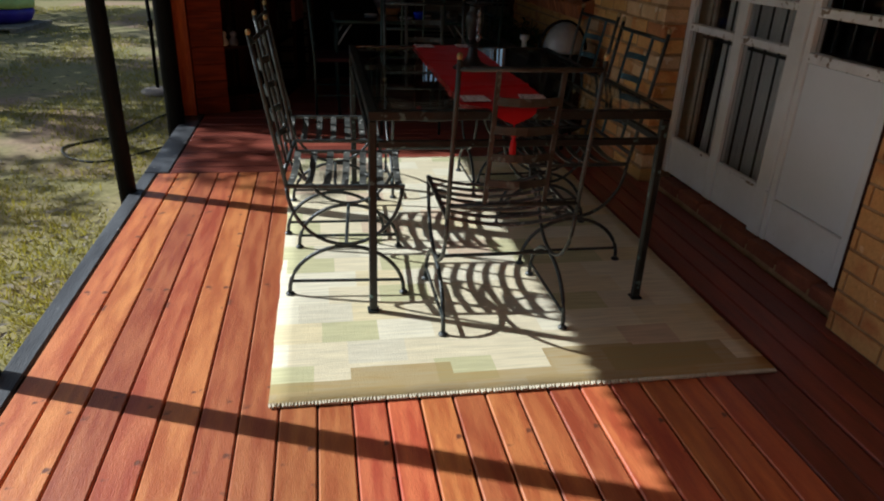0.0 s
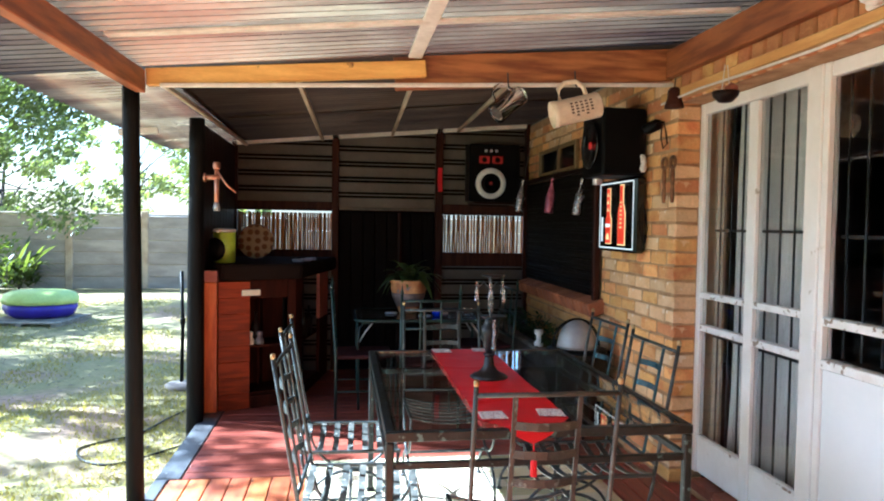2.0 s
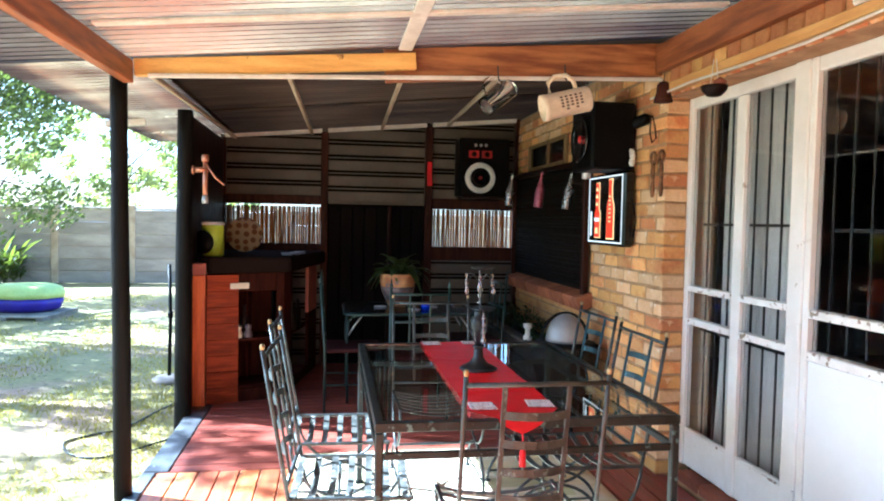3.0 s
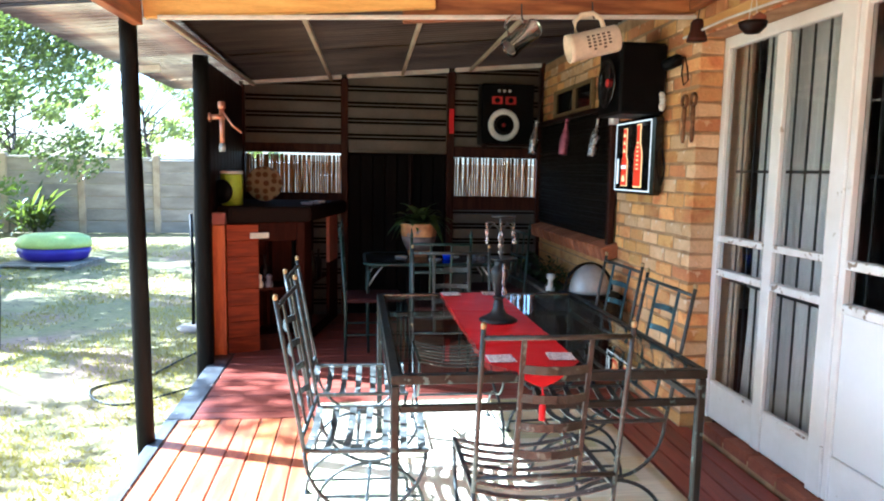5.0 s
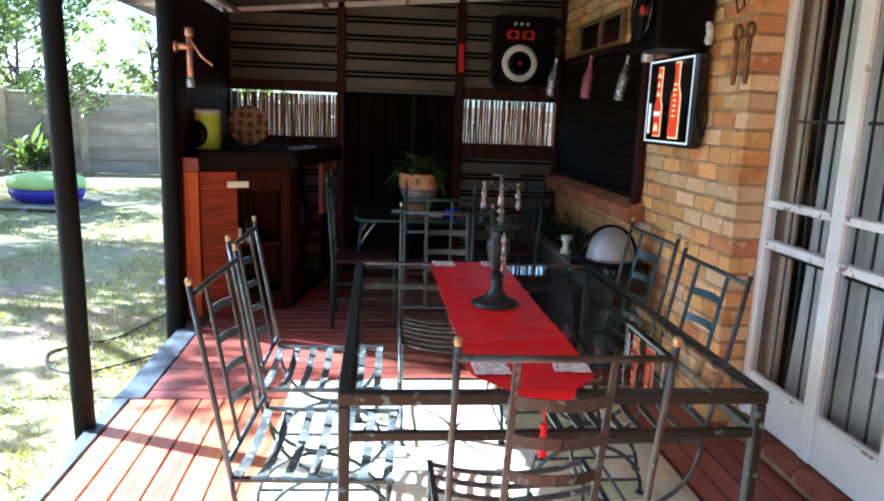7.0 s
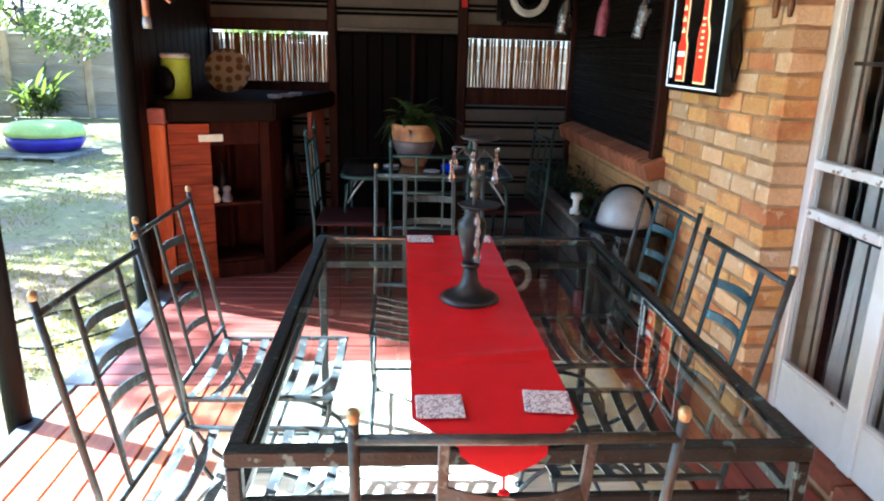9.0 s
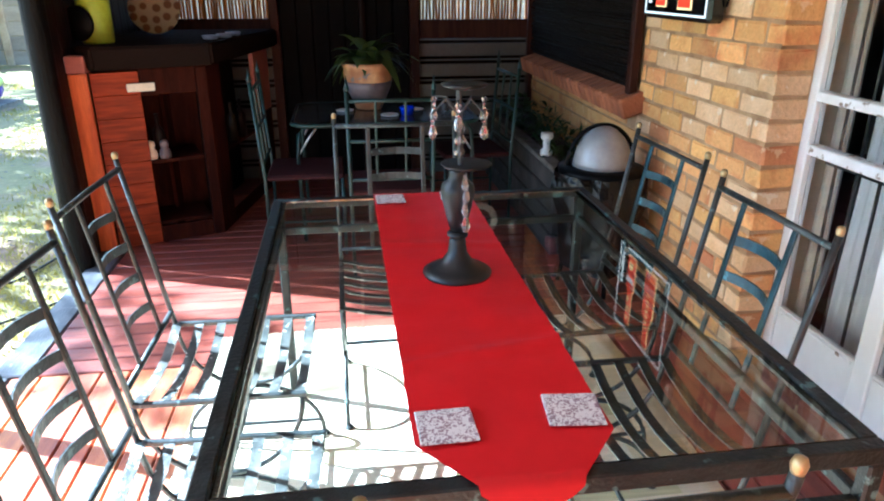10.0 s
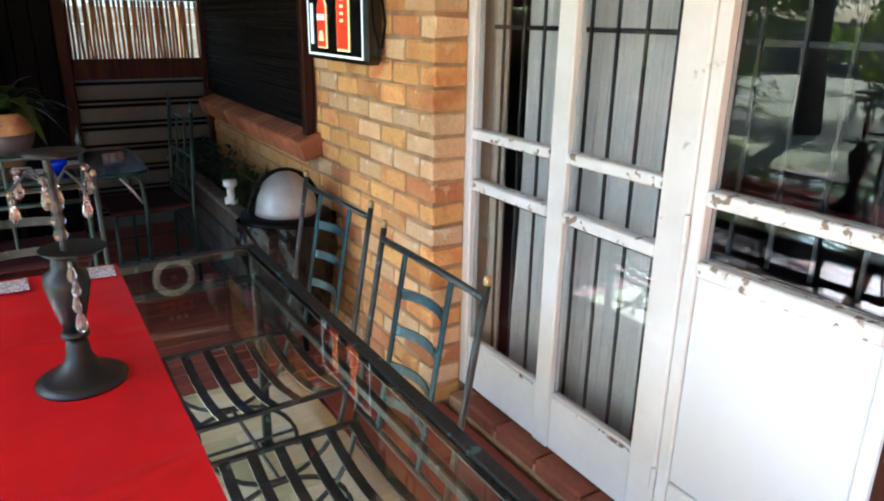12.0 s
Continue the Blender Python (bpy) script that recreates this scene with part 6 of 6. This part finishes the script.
def crown_mesh(clumps, per, size, seed, flat=0.75):
    rng = random.Random(seed)
    verts, faces = [], []
    for cx, cy, cz, r in clumps:
        for _ in range(int(per * r * r)):
            while True:
                p = Vector((rng.uniform(-1, 1), rng.uniform(-1, 1), rng.uniform(-1, 1)))
                if 0.1 < p.length < 1:
                    break
            p = Vector((cx, cy, cz)) + Vector((p.x * r, p.y * r, p.z * r * flat))
            n = Vector((rng.uniform(-1, 1), rng.uniform(-1, 1), rng.uniform(-0.2, 1))).normalized()
            u = n.orthogonal().normalized()
            v = n.cross(u)
            s = size * rng.uniform(0.6, 1.3)
            i = len(verts)
            verts += [p - u * s, p + v * s * 0.45 + n * s * 0.15, p + u * s, p - v * s * 0.45 + n * s * 0.15]
            faces += [(i, i + 1, i + 2), (i, i + 2, i + 3)]
    me = bpy.data.meshes.new("crown")
    me.from_pydata([tuple(v) for v in verts], [], faces)
    return me


def tree(x, y, h, r, seed, n_clumps, per, size, material, label, low=0.35, trunk_r=0.16):
    rng = random.Random(seed)
    root = thing("tree", label, "tree", m=pose(x, y, GROUND))
    top = Vector((rng.uniform(-0.3, 0.3), rng.uniform(-0.3, 0.3), h * 0.62))
    part("trunk", tube([(0, 0, -0.1), (0.04, 0.05, h * 0.2), top * 0.7, top], trunk_r, 10, taper=(1.3, 1.0, 0.75, 0.4)), M_BARK, root, smooth=True)
    clumps = []
    for k in range(n_clumps):
        a = rng.uniform(0, 6.28)
        d = r * math.sqrt(rng.uniform(0.05, 1))
        z = h * rng.uniform(low, 1.0) * (1 - 0.18 * (d / r))
        c = (d * math.cos(a), d * math.sin(a), z, r * rng.uniform(0.10, 0.22))
        clumps.append(c)
        if k % 2 == 0:
            s = top * rng.uniform(0.5, 0.95)
            mid = (s + Vector(c[:3])) / 2 + Vector((0, 0, 0.15))
            part("limb", tube([s, mid, c[:3]], trunk_r * 0.35, 6, taper=(1, 0.6, 0.25)), M_BARK, root, smooth=True)
    me = crown_mesh(clumps, per, size, seed + 1)
    me.materials.append(material)
    ob = new("crown", me)
    ob.parent = root
    return root


tree(-8.6, 11.4, 6.4, 4.6, 31, 95, 900, 0.062, M_TREELEAF, "broad shady tree with dark green leaves over the lawn", 0.30)
tree(-6.9, 7.6, 6.4, 2.2, 33, 30, 1000, 0.065, M_TREELEAF, "leafy shade tree at the lawn's edge", 0.55)
# unseen trees added to the west, cutting off the low sky light
for tx, ty, th, tr, ts in ((-15.5, 3.5, 3.6, 3.4, 81), (-16.0, -3.0, 3.9, 3.6, 82), (-15.0, -9.0, 3.6, 3.5, 83), (-17.0, 9.5, 3.8, 3.4, 84)):
    tree(tx, ty, th, tr, ts, 40, 190, 0.16, M_TREELEAF, "added unseen tree blocking low western sky", 0.06)
tree(-7.4, 3.2, 5.6, 1.2, 35, 9, 500, 0.085, M_TREELEAF, "slender young tree near the lawn's edge", 0.7, 0.09)
tree(-13.5, 22.0, 8.0, 4.0, 41, 30, 260, 0.13, M_BUSH, "tall pale green tree beyond the garden wall", 0.2)
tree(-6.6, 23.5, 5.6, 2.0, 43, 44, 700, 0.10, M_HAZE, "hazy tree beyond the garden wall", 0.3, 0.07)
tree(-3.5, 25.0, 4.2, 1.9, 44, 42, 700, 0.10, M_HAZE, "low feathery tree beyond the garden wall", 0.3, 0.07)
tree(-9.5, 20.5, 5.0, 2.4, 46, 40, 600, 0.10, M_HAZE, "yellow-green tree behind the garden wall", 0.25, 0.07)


def shrub(x, y, n, length, seed, label):
    rng = random.Random(seed)
    root = thing("shrub", label, "shrub", m=pose(x, y, GROUND))
    bm = bmesh.new()
    for k in range(n):
        a = rng.uniform(0, 6.28)
        leaf(bm, (0.25 * length * rng.uniform(-1, 1), 0.25 * length * rng.uniform(-1, 1), rng.uniform(0.0, 0.5) * length), a, length * rng.uniform(0.5, 1.0), length * 0.035, rng.uniform(0.5, 1.1), rng.uniform(0.2, 0.7))
    part("leaves", bm, M_SHRUB, root, smooth=True)
    part("stem", tube([(0, 0, -0.05), (0.02, 0, 0.3 * length), (0, 0, 0.6 * length)], 0.03), M_BARK, root)


shrub(-6.95, 15.9, 170, 1.1, 51, "spiky green shrub growing against the garden wall")
shrub(-8.2, 15.6, 130, 0.9, 52, "green strappy shrub beside the garden wall")


def sapling():
    root = thing("sapling", "thin young garden tree with small light green leaves", "sapling", m=pose(-2.95, 6.05, GROUND))
    rng = random.Random(61)
    part("stem", tube([(0, 0, 0), (0.03, 0, 0.5), (-0.02, 0.02, 1.1), (0.02, 0, 1.6)], 0.012), M_BARK, root, smooth=True)
    clumps = [(rng.uniform(-0.28, 0.22), rng.uniform(-0.25, 0.25), rng.uniform(0.75, 1.7), rng.uniform(0.10, 0.18)) for _ in range(14)]
    me = crown_mesh(clumps, 2200, 0.028, 62)
    me.materials.append(M_BUSH)
    ob = new("crown", me)
    ob.parent = root
    part("tie", tube(arc((0, 0, 0.62), (0.035, 0.035), 0, 360, 12, "xy"), 0.012), M_SHELLB, root, "blue tie on the stem")


sapling()
rng = random.Random(71)
rub = mesh_of(lathe([(0, 0), (0.6, 0.05), (0.8, 0.3), (0.5, 0.6), (0, 0.7)], 9), M_RUBBLE, "boulder")
for k in range(9):
    ob = new("boulder", rub)
    ob.matrix_basis = pose(-12 + 1.5 * k + rng.uniform(-0.5, 0.5), 19.5 + rng.uniform(-0.6, 1.5), GROUND + 1.28 + rng.uniform(-0.3, 0), 0, 0, rng.uniform(0, 360)) @ Matrix.Diagonal((1.3, 0.9, 0.8, 1))
    tagged(ob, "pale rock on the bank beyond the garden wall", "rock", "rocks beyond the wall")
bank = box(-30, 14, 18.4, 60, GROUND - 0.2, GROUND + 1.35, 0.4)
structure("bank", bank, M_LAWN, "raised dry bank beyond the garden wall", "bank")


# ---- bricks of the house wall ----
brick_field(wall_e, 3.575, 4.66, 0.0, 2.36, 3)
brick_field(wall_e, 4.66, 6.7, 1.86, 2.36, 4)
rng = random.Random(13)
sold = brick_mesh(0.10, 0.10, 0.20, M_BRICKR, 3), brick_mesh(0.10, 0.10, 0.20, M_BRICK, 4)
for k in range(15):
    shared("brick", rng.choice(sold), wall_e, pose(WALL_X + 0.05, 1.99 + 0.1085 * k, 2.205))
low = bmesh.new()
for r in range(10):
    y = 4.66 + (0.116 if r % 2 else 0.0)
    while y < 6.6:
        box(WALL_X, WALL_X + 0.09, y, y + 0.222, COURSE * r + 0.005, COURSE * r + 0.0735, 0.0, low)
        y += 0.232
ob = part("brickwork", low, M_BRICK, wall_e)
ob["kind"] = "stuff"
far = bmesh.new()
for r in range(28):
    y = -3.2 + (0.116 if r % 2 else 0.0)
    while y < 1.92:
        box(WALL_X, WALL_X + 0.09, y, min(1.925, y + 0.222), COURSE * r + 0.005, COURSE * r + 0.0735, 0.0, far)
        y += 0.232
ob = part("brickwork", far, M_BRICK, wall_e)
ob["kind"] = "stuff"
